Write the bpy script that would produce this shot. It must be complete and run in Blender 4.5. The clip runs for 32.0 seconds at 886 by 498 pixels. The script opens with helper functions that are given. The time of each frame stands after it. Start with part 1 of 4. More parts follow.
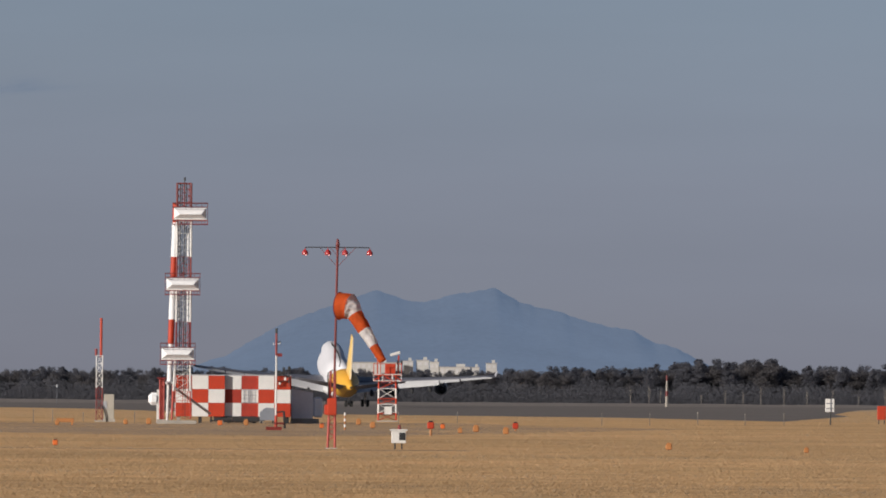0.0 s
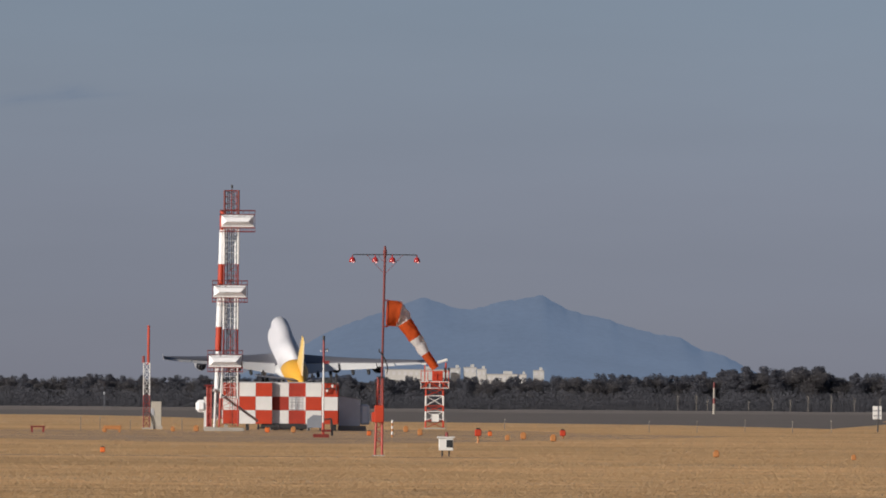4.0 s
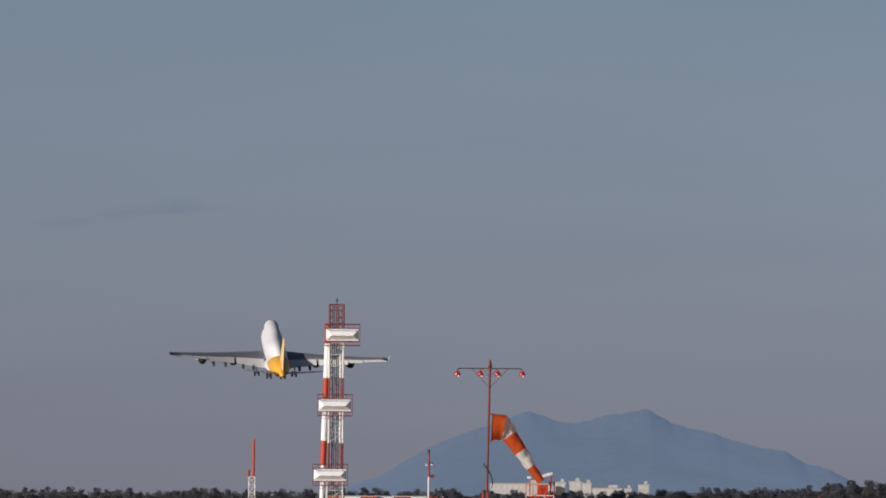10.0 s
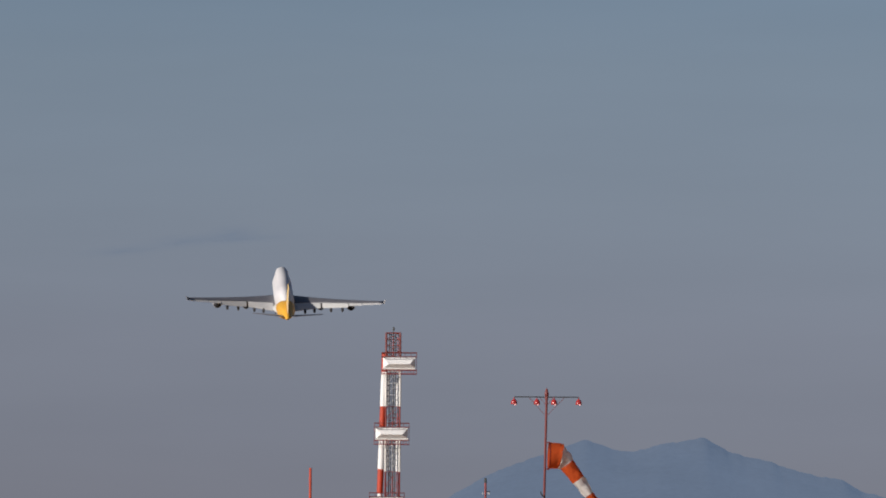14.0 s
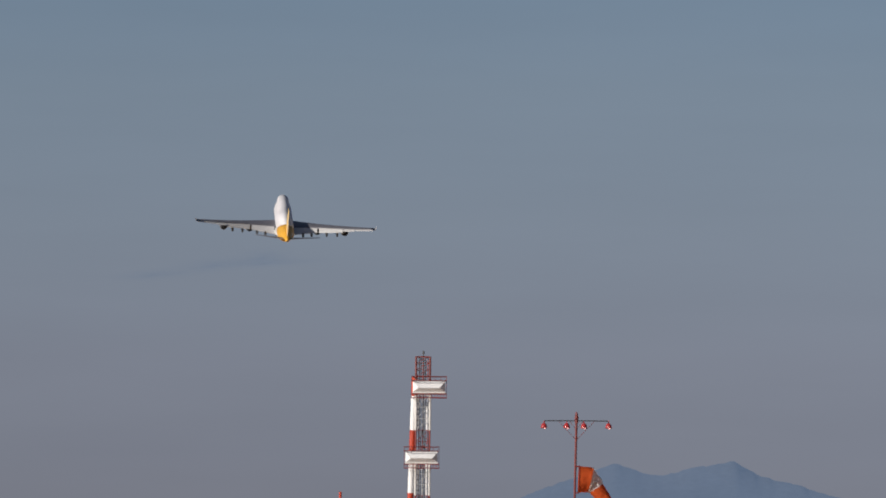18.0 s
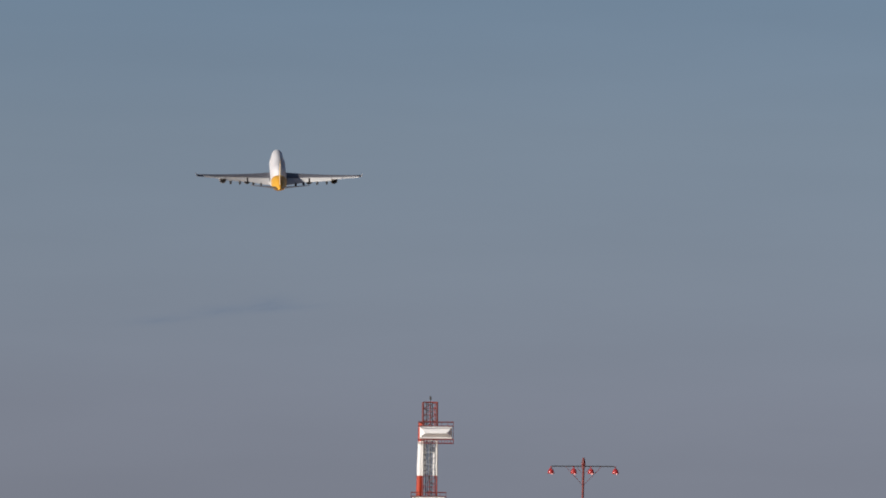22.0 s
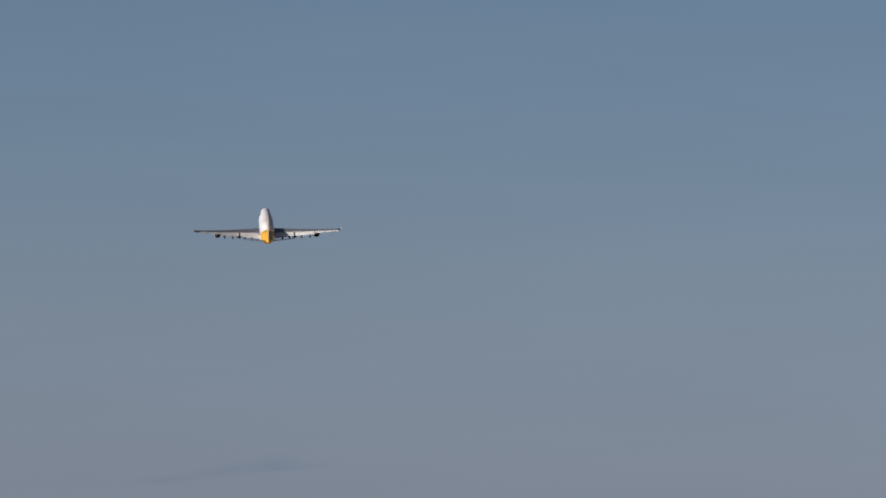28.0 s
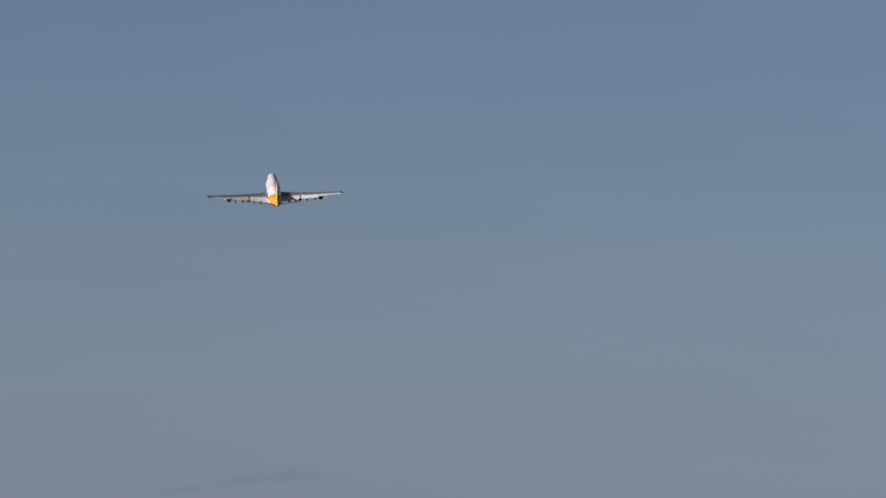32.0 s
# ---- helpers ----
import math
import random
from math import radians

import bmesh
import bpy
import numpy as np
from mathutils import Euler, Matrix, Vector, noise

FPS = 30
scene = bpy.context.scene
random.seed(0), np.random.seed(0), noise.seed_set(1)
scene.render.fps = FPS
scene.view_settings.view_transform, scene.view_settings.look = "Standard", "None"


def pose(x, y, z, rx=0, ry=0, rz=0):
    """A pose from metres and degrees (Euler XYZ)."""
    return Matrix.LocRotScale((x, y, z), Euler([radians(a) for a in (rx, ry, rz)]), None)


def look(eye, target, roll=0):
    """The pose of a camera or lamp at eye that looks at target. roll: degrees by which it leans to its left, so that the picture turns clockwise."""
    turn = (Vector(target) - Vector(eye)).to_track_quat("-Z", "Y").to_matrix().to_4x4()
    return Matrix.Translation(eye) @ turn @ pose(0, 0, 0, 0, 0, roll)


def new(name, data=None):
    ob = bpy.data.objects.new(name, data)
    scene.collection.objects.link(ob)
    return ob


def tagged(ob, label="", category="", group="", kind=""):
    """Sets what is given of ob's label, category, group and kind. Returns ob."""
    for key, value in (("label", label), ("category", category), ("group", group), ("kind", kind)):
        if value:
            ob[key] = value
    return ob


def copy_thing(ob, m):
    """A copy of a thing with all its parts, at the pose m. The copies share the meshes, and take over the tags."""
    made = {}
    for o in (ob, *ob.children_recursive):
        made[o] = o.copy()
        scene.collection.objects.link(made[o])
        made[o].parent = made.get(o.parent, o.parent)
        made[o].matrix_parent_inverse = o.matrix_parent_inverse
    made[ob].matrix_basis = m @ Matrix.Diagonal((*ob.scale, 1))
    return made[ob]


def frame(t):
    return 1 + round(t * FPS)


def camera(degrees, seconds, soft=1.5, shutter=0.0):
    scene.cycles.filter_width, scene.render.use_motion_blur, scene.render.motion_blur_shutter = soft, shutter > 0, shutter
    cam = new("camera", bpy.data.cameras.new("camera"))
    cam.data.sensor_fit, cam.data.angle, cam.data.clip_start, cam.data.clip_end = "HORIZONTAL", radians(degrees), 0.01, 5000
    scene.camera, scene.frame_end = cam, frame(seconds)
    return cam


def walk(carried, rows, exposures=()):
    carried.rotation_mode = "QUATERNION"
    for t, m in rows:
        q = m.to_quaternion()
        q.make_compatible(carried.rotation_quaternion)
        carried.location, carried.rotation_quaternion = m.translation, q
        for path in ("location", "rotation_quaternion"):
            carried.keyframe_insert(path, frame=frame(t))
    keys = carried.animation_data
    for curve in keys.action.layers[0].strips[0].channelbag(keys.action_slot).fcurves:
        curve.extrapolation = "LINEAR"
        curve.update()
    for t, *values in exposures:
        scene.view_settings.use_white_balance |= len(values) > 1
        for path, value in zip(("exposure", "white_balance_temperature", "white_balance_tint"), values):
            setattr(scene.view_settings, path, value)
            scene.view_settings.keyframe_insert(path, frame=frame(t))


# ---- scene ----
# camera: it stands on the grass at eye height and turns after the airplane
EYE = (0.0, 0.0, 1.6)
LEAN = 0.4
VIEW = [(0.0, 1.5481, 0.8982), (0.5, 1.4860, 0.9031), (1.0, 1.4112, 0.9177), (1.5, 1.4033, 0.9281), (2.0, 1.4085, 0.9386), (2.5, 1.3827, 0.9460),
        (3.0, 1.3726, 0.9434), (3.5, 1.3207, 0.9379), (5.5, 1.1862, 1.0040), (6.0, 1.1833, 1.0505), (6.5, 1.1392, 1.0888), (7.0, 1.0818, 1.1554),
        (7.5, 0.9729, 1.2321), (8.0, 0.9103, 1.3478), (8.5, 0.8579, 1.4610), (9.0, 0.7850, 1.5481), (9.5, 0.6814, 1.5859), (10.0, 0.6349, 1.6140),
        (10.5, 0.5832, 1.6241), (11.0, 0.4798, 1.6465), (11.5, 0.4588, 1.6748), (12.0, 0.4483, 1.7158), (12.5, 0.4377, 1.7545), (13.0, 0.4169,
        1.7931), (13.5, 0.3653, 1.7877), (14.0, 0.2954, 1.7818), (14.5, 0.2775, 1.7896), (16.5, 0.1632, 1.8869), (17.0, 0.1270, 1.9147), (17.5,
        0.1218, 1.9097), (18.0, 0.1164, 1.9226), (18.5, 0.1115, 1.9355), (19.0, 0.1187, 1.9871), (19.5, 0.1106, 2.0541), (20.0, 0.1101, 2.1263),
        (20.5, 0.1100, 2.1468), (21.0, 0.1046, 2.1522), (21.5, 0.0944, 2.1622), (22.0, 0.0733, 2.1931), (22.5, 0.0394, 2.2343), (23.0, 0.0264,
        2.2960), (23.5, 0.0205, 2.3553), (24.0, 0.0259, 2.3630), (24.5, 0.0230, 2.3837), (25.0, 0.0174, 2.4455), (25.5, 0.0141, 2.5513), (27.5,
        0.0294, 3.0890), (28.0, 0.0364, 3.1454), (28.5, 0.0232, 3.1844), (29.0, 0.0155, 3.1958), (29.5, -0.0334, 3.2000), (30.0, -0.0561, 3.2081),
        (30.5, -0.0784, 3.2090), (31.0, -0.0696, 3.2134), (31.5, -0.0654, 3.2008), (32.0, -0.0611, 3.2017)]


def aim(yaw, pitch):
    a, b = radians(yaw), radians(pitch)
    way = Vector((math.sin(a) * math.cos(b), math.cos(a) * math.cos(b), math.sin(b)))
    return look(EYE, Vector(EYE) + 1000 * way, LEAN)


cam = camera(5.281, 32.0, soft=1.8)
walk(cam, [(t, aim(yaw, pitch)) for t, yaw, pitch in VIEW], exposures=[(0, 0.08), (3, 0.07), (6, 0.04), (9, 0.02), (14, -0.02), (19, -0.03), (23, 0.01), (28, 0.02), (32, 0.01)])

# ---- light ----
SUN_AZIMUTH, SUN_HEIGHT = 232.0, 17.0
world = bpy.data.worlds.new("sky")
scene.world = world
world.use_nodes = True
wn, wl = world.node_tree.nodes, world.node_tree.links
sky = wn.new("ShaderNodeTexSky")
sky.sky_type, sky.sun_disc = "NISHITA", False
sky.sun_elevation, sky.sun_rotation = radians(SUN_HEIGHT), radians(SUN_AZIMUTH)
sky.altitude, sky.air_density, sky.dust_density, sky.ozone_density = 0, 0.45, 0.6, 2.0
# thin haze streaks across the whole sky
way_in, stretch, streak = wn.new("ShaderNodeTexCoord"), wn.new("ShaderNodeMapping"), wn.new("ShaderNodeTexNoise")
stretch.inputs["Scale"].default_value = (22, 22, 150)
streak.inputs["Scale"].default_value, streak.inputs["Detail"].default_value = 1.0, 5
thin = wn.new("ShaderNodeMapRange")
thin.inputs["From Min"].default_value, thin.inputs["From Max"].default_value = 0.35, 0.75
thin.inputs["To Min"].default_value, thin.inputs["To Max"].default_value = 1.01, 0.965
wl.new(way_in.outputs["Generated"], stretch.inputs["Vector"])
wl.new(stretch.outputs[0], streak.inputs["Vector"])
wl.new(streak.outputs["Fac"], thin.inputs["Value"])
hue, veil = wn.new("ShaderNodeVectorMath"), wn.new("ShaderNodeVectorMath")
hue.operation, veil.operation = "MULTIPLY", "SCALE"
# paler grey haze low down, clearer blue higher up
parts, rise, tone = wn.new("ShaderNodeSeparateXYZ"), wn.new("ShaderNodeMapRange"), wn.new("ShaderNodeValToRGB")
rise.inputs["From Min"].default_value, rise.inputs["From Max"].default_value = 0.0, 0.1
stops = [(0.0, 0.937, 0.763, 0.833), (0.125, 0.876, 0.706, 0.757), (0.22, 0.900, 0.707, 0.725), (0.36, 0.952, 0.762, 0.724), (0.5, 0.972, 0.797, 0.721),
         (0.65, 0.917, 0.805, 0.732), (0.8, 0.875, 0.806, 0.735)]
while len(tone.color_ramp.elements) < len(stops):
    tone.color_ramp.elements.new(0.5)
for e, (at, r, g, b) in zip(tone.color_ramp.elements, stops):
    e.position, e.color = at, (r, g, b, 1)
wl.new(way_in.outputs["Generated"], parts.inputs[0])
wl.new(parts.outputs["Z"], rise.inputs["Value"])
wl.new(rise.outputs[0], tone.inputs["Fac"])
wl.new(tone.outputs["Color"], hue.inputs[1])
wl.new(sky.outputs[0], hue.inputs[0])
wl.new(hue.outputs[0], veil.inputs[0])
wl.new(thin.outputs[0], veil.inputs["Scale"])
wl.new(veil.outputs[0], wn["Background"].inputs[0])
wn["Background"].inputs[1].default_value = 0.072
sun = new("sun", bpy.data.lights.new("sun", "SUN"))
sun.data.energy, sun.data.angle, sun.data.color = 4.0, radians(0.5), (1.0, 0.925, 0.83)
sa, sh = radians(SUN_AZIMUTH), radians(SUN_HEIGHT)
sun_way = Vector((math.sin(sa) * math.cos(sh), math.cos(sa) * math.cos(sh), math.sin(sh)))
sun.matrix_world = look(sun_way * 100, (0, 0, 0))


# ---- materials ----
def material(name, colour, rough=0.6, metal=0.0, vary=0.15, size=1.0, bump=0.1, spread=0.0, glow=None, clear=0.0, thin=0.0):
    """Two scales of noise round a base colour; spread: change from piece to piece."""
    m = bpy.data.materials.new(name)
    m.use_nodes = True
    n, l = m.node_tree.nodes, m.node_tree.links
    b = n["Principled BSDF"]
    b.inputs["Roughness"].default_value, b.inputs["Metallic"].default_value = rough, metal
    co = n.new("ShaderNodeTexCoord")
    big, fine = n.new("ShaderNodeTexNoise"), n.new("ShaderNodeTexNoise")
    big.inputs["Scale"].default_value, fine.inputs["Scale"].default_value = 0.7 / size, 9.0 / size
    big.inputs["Detail"].default_value, fine.inputs["Detail"].default_value = 4, 6
    for x in (big, fine):
        l.new(co.outputs["Object"], x.inputs["Vector"])
    mix = n.new("ShaderNodeMath")
    mix.operation = "ADD"
    l.new(big.outputs["Fac"], mix.inputs[0])
    l.new(fine.outputs["Fac"], mix.inputs[1])
    last = mix
    if spread:
        geo, scale, more = n.new("ShaderNodeNewGeometry"), n.new("ShaderNodeMath"), n.new("ShaderNodeMath")
        scale.operation, more.operation = "MULTIPLY_ADD", "ADD"
        l.new(geo.outputs["Random Per Island"], scale.inputs[0])
        scale.inputs[1].default_value, scale.inputs[2].default_value = spread, -spread / 2
        l.new(scale.outputs[0], more.inputs[0])
        l.new(mix.outputs[0], more.inputs[1])
        last = more
    ramp = n.new("ShaderNodeMapRange")
    ramp.inputs["From Min"].default_value, ramp.inputs["From Max"].default_value = 0.6, 1.4
    ramp.inputs["To Min"].default_value, ramp.inputs["To Max"].default_value = 1 - vary, 1 + vary
    l.new(last.outputs[0], ramp.inputs["Value"])
    tint = n.new("ShaderNodeVectorMath")
    tint.operation = "SCALE"
    tint.inputs[0].default_value = colour[:3]
    l.new(ramp.outputs[0], tint.inputs["Scale"])
    l.new(tint.outputs[0], b.inputs["Base Color"])
    if bump:
        bu = n.new("ShaderNodeBump")
        bu.inputs["Strength"].default_value, bu.inputs["Distance"].default_value = bump, 0.02 * size
        l.new(fine.outputs["Fac"], bu.inputs["Height"])
        l.new(bu.outputs[0], b.inputs["Normal"])
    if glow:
        # uneven glow over the surface
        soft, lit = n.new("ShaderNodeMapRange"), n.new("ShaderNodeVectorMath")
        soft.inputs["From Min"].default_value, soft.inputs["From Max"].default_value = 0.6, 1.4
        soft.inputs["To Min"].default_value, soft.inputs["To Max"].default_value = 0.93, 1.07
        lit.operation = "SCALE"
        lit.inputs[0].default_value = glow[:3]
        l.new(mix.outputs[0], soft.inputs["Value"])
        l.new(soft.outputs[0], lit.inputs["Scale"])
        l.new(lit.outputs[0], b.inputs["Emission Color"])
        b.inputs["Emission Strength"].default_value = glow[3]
    b.inputs["Coat Weight"].default_value = clear
    if thin:
        # light passes through leaves and blades
        passing, both = n.new("ShaderNodeBsdfTranslucent"), n.new("ShaderNodeMixShader")
        l.new(tint.outputs[0], passing.inputs["Color"])
        both.inputs[0].default_value = thin
        l.new(b.outputs[0], both.inputs[1])
        l.new(passing.outputs[0], both.inputs[2])
        l.new(both.outputs[0], n["Material Output"].inputs["Surface"])
        b.inputs["Specular IOR Level"].default_value = 0.2
    return m


M_STRAW = material("dry_straw_soil", (0.58, 0.395, 0.215), 0.95, vary=0.28, size=22, bump=0.3)
M_MOWN = material("mown_brown_turf", (0.43, 0.29, 0.18), 0.95, vary=0.3, size=8, bump=0.3)
M_BLADE = material("dry_grass_blades", (0.61, 0.413, 0.23), 0.9, vary=0.28, size=22, bump=0, spread=0.06, thin=0.5)
M_ASPHALT = material("weathered_asphalt", (0.155, 0.128, 0.112), 1.0, vary=0.3, size=30, bump=0.3)
M_VERGE = material("pale_grey_verge_turf", (0.215, 0.185, 0.165), 1.0, vary=0.3, size=20, bump=0.3)
M_CONCRETE = material("concrete", (0.36, 0.33, 0.29), 0.85, vary=0.2, size=0.6, bump=0.3)
M_RED = material("aviation_red_paint", (0.47, 0.045, 0.015), 0.5, vary=0.18, size=0.5)
M_ORANGE = material("aviation_orange_paint", (0.66, 0.15, 0.03), 0.5, vary=0.18, size=0.5)
M_AMBER = material("amber_marker_paint", (0.44, 0.185, 0.06), 0.6, vary=0.2, size=0.3)
M_WHITE = material("weathered_white_paint", (0.71, 0.705, 0.69), 0.5, vary=0.12, size=0.5)
M_RADOME = material("clean_white_radome_paint", (0.86, 0.87, 0.89), 0.45, vary=0.07, size=0.6)
M_MAST = material("faded_red_mast_paint", (0.23, 0.030, 0.030), 0.5, vary=0.2, size=0.4)
M_OXIDE = material("dark_oxide_red_paint", (0.17, 0.030, 0.030), 0.55, vary=0.2, size=0.4)
M_FADED = material("sun_faded_red_paint", (0.42, 0.062, 0.045), 0.5, vary=0.2, size=0.4)
M_GREY = material("grey_sheet_metal", (0.40, 0.41, 0.44), 0.5, vary=0.12, size=0.6)
M_PALEGREY = material("pale_grey_cabinet_paint", (0.74, 0.77, 0.84), 0.5, vary=0.12, size=0.6)
M_BEIGE = material("beige_cabinet_paint", (0.43, 0.40, 0.345), 0.55, vary=0.12, size=0.4)
M_DARK = material("dark_rubber_and_steel", (0.030, 0.030, 0.032), 0.6, vary=0.2, size=0.3)
M_SLATE = material("blue_grey_box_paint", (0.22, 0.24, 0.28), 0.55, vary=0.15, size=0.4)
M_STEEL = material("blue_grey_steel", (0.13, 0.14, 0.17), 0.6, vary=0.2, size=0.4)
M_SHADEBAR = material("dull_grey_shade_bar", (0.50, 0.44, 0.47), 0.7, vary=0.2, size=0.4)
M_GLASS = material("dark_window_glass", (0.03, 0.035, 0.04), 0.08, vary=0.1, bump=0)
M_LAMP = material("red_lamp_enamel", (0.40, 0.035, 0.035), 0.22, vary=0.1, size=0.2, clear=0.5)
M_BULB = material("glowing_lamp_glass", (0.8, 0.5, 0.5), 0.2, vary=0.05, bump=0, glow=(1.0, 0.42, 0.40, 0.7))
M_SOCKO = material("orange_windsock_cloth", (0.60, 0.10, 0.024), 0.85, vary=0.25, size=0.25, bump=0.5, thin=0.4)
M_SOCKW = material("white_windsock_cloth", (0.76, 0.745, 0.75), 0.85, vary=0.3, size=0.25, bump=0.9, thin=0.4)
M_BODY = material("white_airplane_paint", (0.70, 0.70, 0.74), 0.55, vary=0.05, size=3, bump=0.02)
M_YELLOW = material("yellow_airplane_paint", (0.78, 0.42, 0.05), 0.5, vary=0.06, size=3, bump=0.02)
# fin and rudder are paler than the yellow tail section
M_CREAM = material("pale_yellow_fin_paint", (0.79, 0.54, 0.18), 0.5, vary=0.06, size=3, bump=0.02)
M_RUDDER = material("pale_cream_rudder_paint", (0.80, 0.63, 0.38), 0.5, vary=0.06, size=3, bump=0.02)
M_WING = material("grey_wing_skin", (0.165, 0.165, 0.19), 0.45, vary=0.12, size=3, bump=0.03)
M_FLAP = material("pale_flap_paint", (0.66, 0.66, 0.665), 0.4, vary=0.1, size=2, bump=0.03)
M_COWL = material("grey_engine_cowl_paint", (0.42, 0.425, 0.46), 0.45, vary=0.1, size=2, bump=0.02)
M_METAL = material("bare_engine_metal", (0.42, 0.40, 0.38), 0.35, metal=0.8, vary=0.15, size=1)
M_BURNT = material("sooted_exhaust_metal", (0.042, 0.043, 0.050), 0.5, metal=0.3, vary=0.2, size=1)
M_TYRE = material("tyre_rubber", (0.02, 0.02, 0.02), 0.85, vary=0.2, size=1)
M_BARK = material("grey_bark", (0.075, 0.068, 0.066), 0.95, vary=0.3, size=1)
M_PALEBARK = material("pale_bark", (0.22, 0.20, 0.18), 0.95, vary=0.3, size=1)
# far panes paled close to the walls, distance haze put into the colour
M_PANE = material("haze_paled_pane", (0.53, 0.53, 0.55), 0.4, vary=0.1, bump=0)
M_DARKRED = material("dark_red_panel_paint", (0.34, 0.034, 0.018), 0.55, vary=0.35, size=0.5)
M_DULLRED = material("dull_red_panel_paint", (0.17, 0.022, 0.016), 0.5, vary=0.2, size=0.5)
# far foliage: colours lifted and blued, distance haze painted in
M_PINE = material("haze_lifted_pine_foliage", (0.176, 0.180, 0.210), 0.95, vary=0.2, size=3, bump=0, spread=0.15, thin=0.65)
M_BROWNLEAF = material("haze_lifted_withered_foliage", (0.190, 0.182, 0.192), 0.95, vary=0.2, size=3, bump=0, spread=0.15, thin=0.65)
M_BRUSH = material("haze_lifted_winter_brush", (0.098, 0.101, 0.119), 0.95, vary=0.15, size=3, bump=0, spread=0.1, thin=0.3)
M_WALL = material("pale_facade_plaster", (0.49, 0.485, 0.475), 0.8, vary=0.08, size=6)
M_ROOF = material("grey_flat_roof", (0.35, 0.34, 0.34), 0.8, vary=0.1, size=6)
# nearly black slope; the blue haze of distance is put in as glow
M_HILL = material("slope_haze_glow", (0.009, 0.011, 0.013), 1.0, vary=0.35, size=30, bump=0.0, glow=(0.106, 0.148, 0.225, 1.0))


# ---- building blocks ----
def box(bm, x, y, z, sx, sy, sz, turn=None, bevel=0.0):
    """A box about its centre."""
    m = Matrix.Translation((x, y, z)) @ (turn or Matrix()) @ Matrix.Diagonal((sx, sy, sz, 1))
    made = bmesh.ops.create_cube(bm, size=1, matrix=m)["verts"]
    if bevel:
        edges = list({e for v in made for e in v.link_edges})
        bmesh.ops.bevel(bm, geom=edges, offset=bevel, segments=1, affect="EDGES")


def rod(bm, a, b, r, r2=None, seg=6):
    """A round bar from a to b."""
    a, b = Vector(a), Vector(b)
    m = Matrix.Translation((a + b) / 2) @ (b - a).to_track_quat("Z", "Y").to_matrix().to_4x4()
    bmesh.ops.create_cone(bm, cap_ends=True, segments=seg, radius1=r, radius2=r if r2 is None else r2, depth=(b - a).length, matrix=m)


def loft(bm, rings, closed=True, caps=True):
    """Joins rings of equal numbers of points."""
    vs = [[bm.verts.new(p) for p in ring] for ring in rings]
    n = len(vs[0])
    for a, b in zip(vs, vs[1:]):
        for i in range(n if closed else n - 1):
            bm.faces.new((a[i], a[(i + 1) % n], b[(i + 1) % n], b[i]))
    if caps and closed:
        bm.faces.new(vs[0][::-1])
        bm.faces.new(vs[-1])
    bmesh.ops.recalc_face_normals(bm, faces=bm.faces)


def mesh_of(name, bm, mat, smooth=False):
    me = bpy.data.meshes.new(name)
    if smooth:
        for f in bm.faces:
            f.smooth = len(f.verts) < 5
    bm.to_mesh(me)
    bm.free()
    me.materials.append(mat)
    return me


def part(name, bm, mat, parent, label="", at=(0, 0, 0), smooth=False):
    """Links a bmesh as one mesh object under a thing or a part."""
    ob = new(name, bm if isinstance(bm, bpy.types.Mesh) else mesh_of(name, bm, mat, smooth))
    ob.parent = parent
    ob.location = at
    if label:
        ob["label"] = label
    return ob


def thing(name, x, y, z, label, category, group="", turn=0):
    ob = new(name)
    ob.empty_display_size = 0.2
    ob.matrix_basis = pose(x, y, z, 0, 0, turn)
    return tagged(ob, label, category, group)


def solid(name, bm, mat, label="", category="", kind="", smooth=False):
    ob = new(name, mesh_of(name, bm, mat, smooth))
    return tagged(ob, label, category, kind=kind)


def bars(name, rows, mat, parent, seg=5):
    """Each bar is a part of its own."""
    for a, b, r in rows:
        bm = bmesh.new()
        rod(bm, a, b, r, seg=seg)
        part(name, bm, mat, parent)


def boxes(*rows):
    bm = bmesh.new()
    for r in rows:
        box(bm, *r)
    return bm


def rods(rows, seg=6):
    bm = bmesh.new()
    for a, b, r in rows:
        rod(bm, a, b, r, seg=seg)
    return bm


def lathe(profile, x, seg=16):
    """A turned shape from (radius, height) pairs about an upright axis at x."""
    bm = bmesh.new()
    loft(bm, [[(x + r * math.cos(2 * math.pi * i / seg), r * math.sin(2 * math.pi * i / seg), z) for i in range(seg)] for r, z in profile])
    return bm


# ---- ground ----
def sheet(name, outline, z, mat, label, category):
    bm = bmesh.new()
    bm.faces.new([bm.verts.new((x, y, z)) for x, y in outline])
    bmesh.ops.recalc_face_normals(bm, faces=bm.faces)
    if bm.faces[:][0].normal.z < 0:
        bmesh.ops.reverse_faces(bm, faces=bm.faces)
    return solid(name, bm, mat, label, category, "structure")


sheet("ground", [(-3000, -600), (3000, -600), (3000, 6500), (-3000, 6500)], 0, M_STRAW, "flat airfield ground of dry straw-coloured grass", "ground")
sheet("runway", [(-500, 1700), (-120, 1600), (-24, 1430), (-12, 1320), (-2, 1130), (16, 989), (41, 906), (48.7, 777), (52, 815), (62, 930), (75, 1080), (84, 1236),
                 (108, 1560), (133, 1889), (170, 2300), (195, 2690), (-500, 2690)], 0.012, M_ASPHALT, "dark grey weathered asphalt runway beyond the grass", "runway")

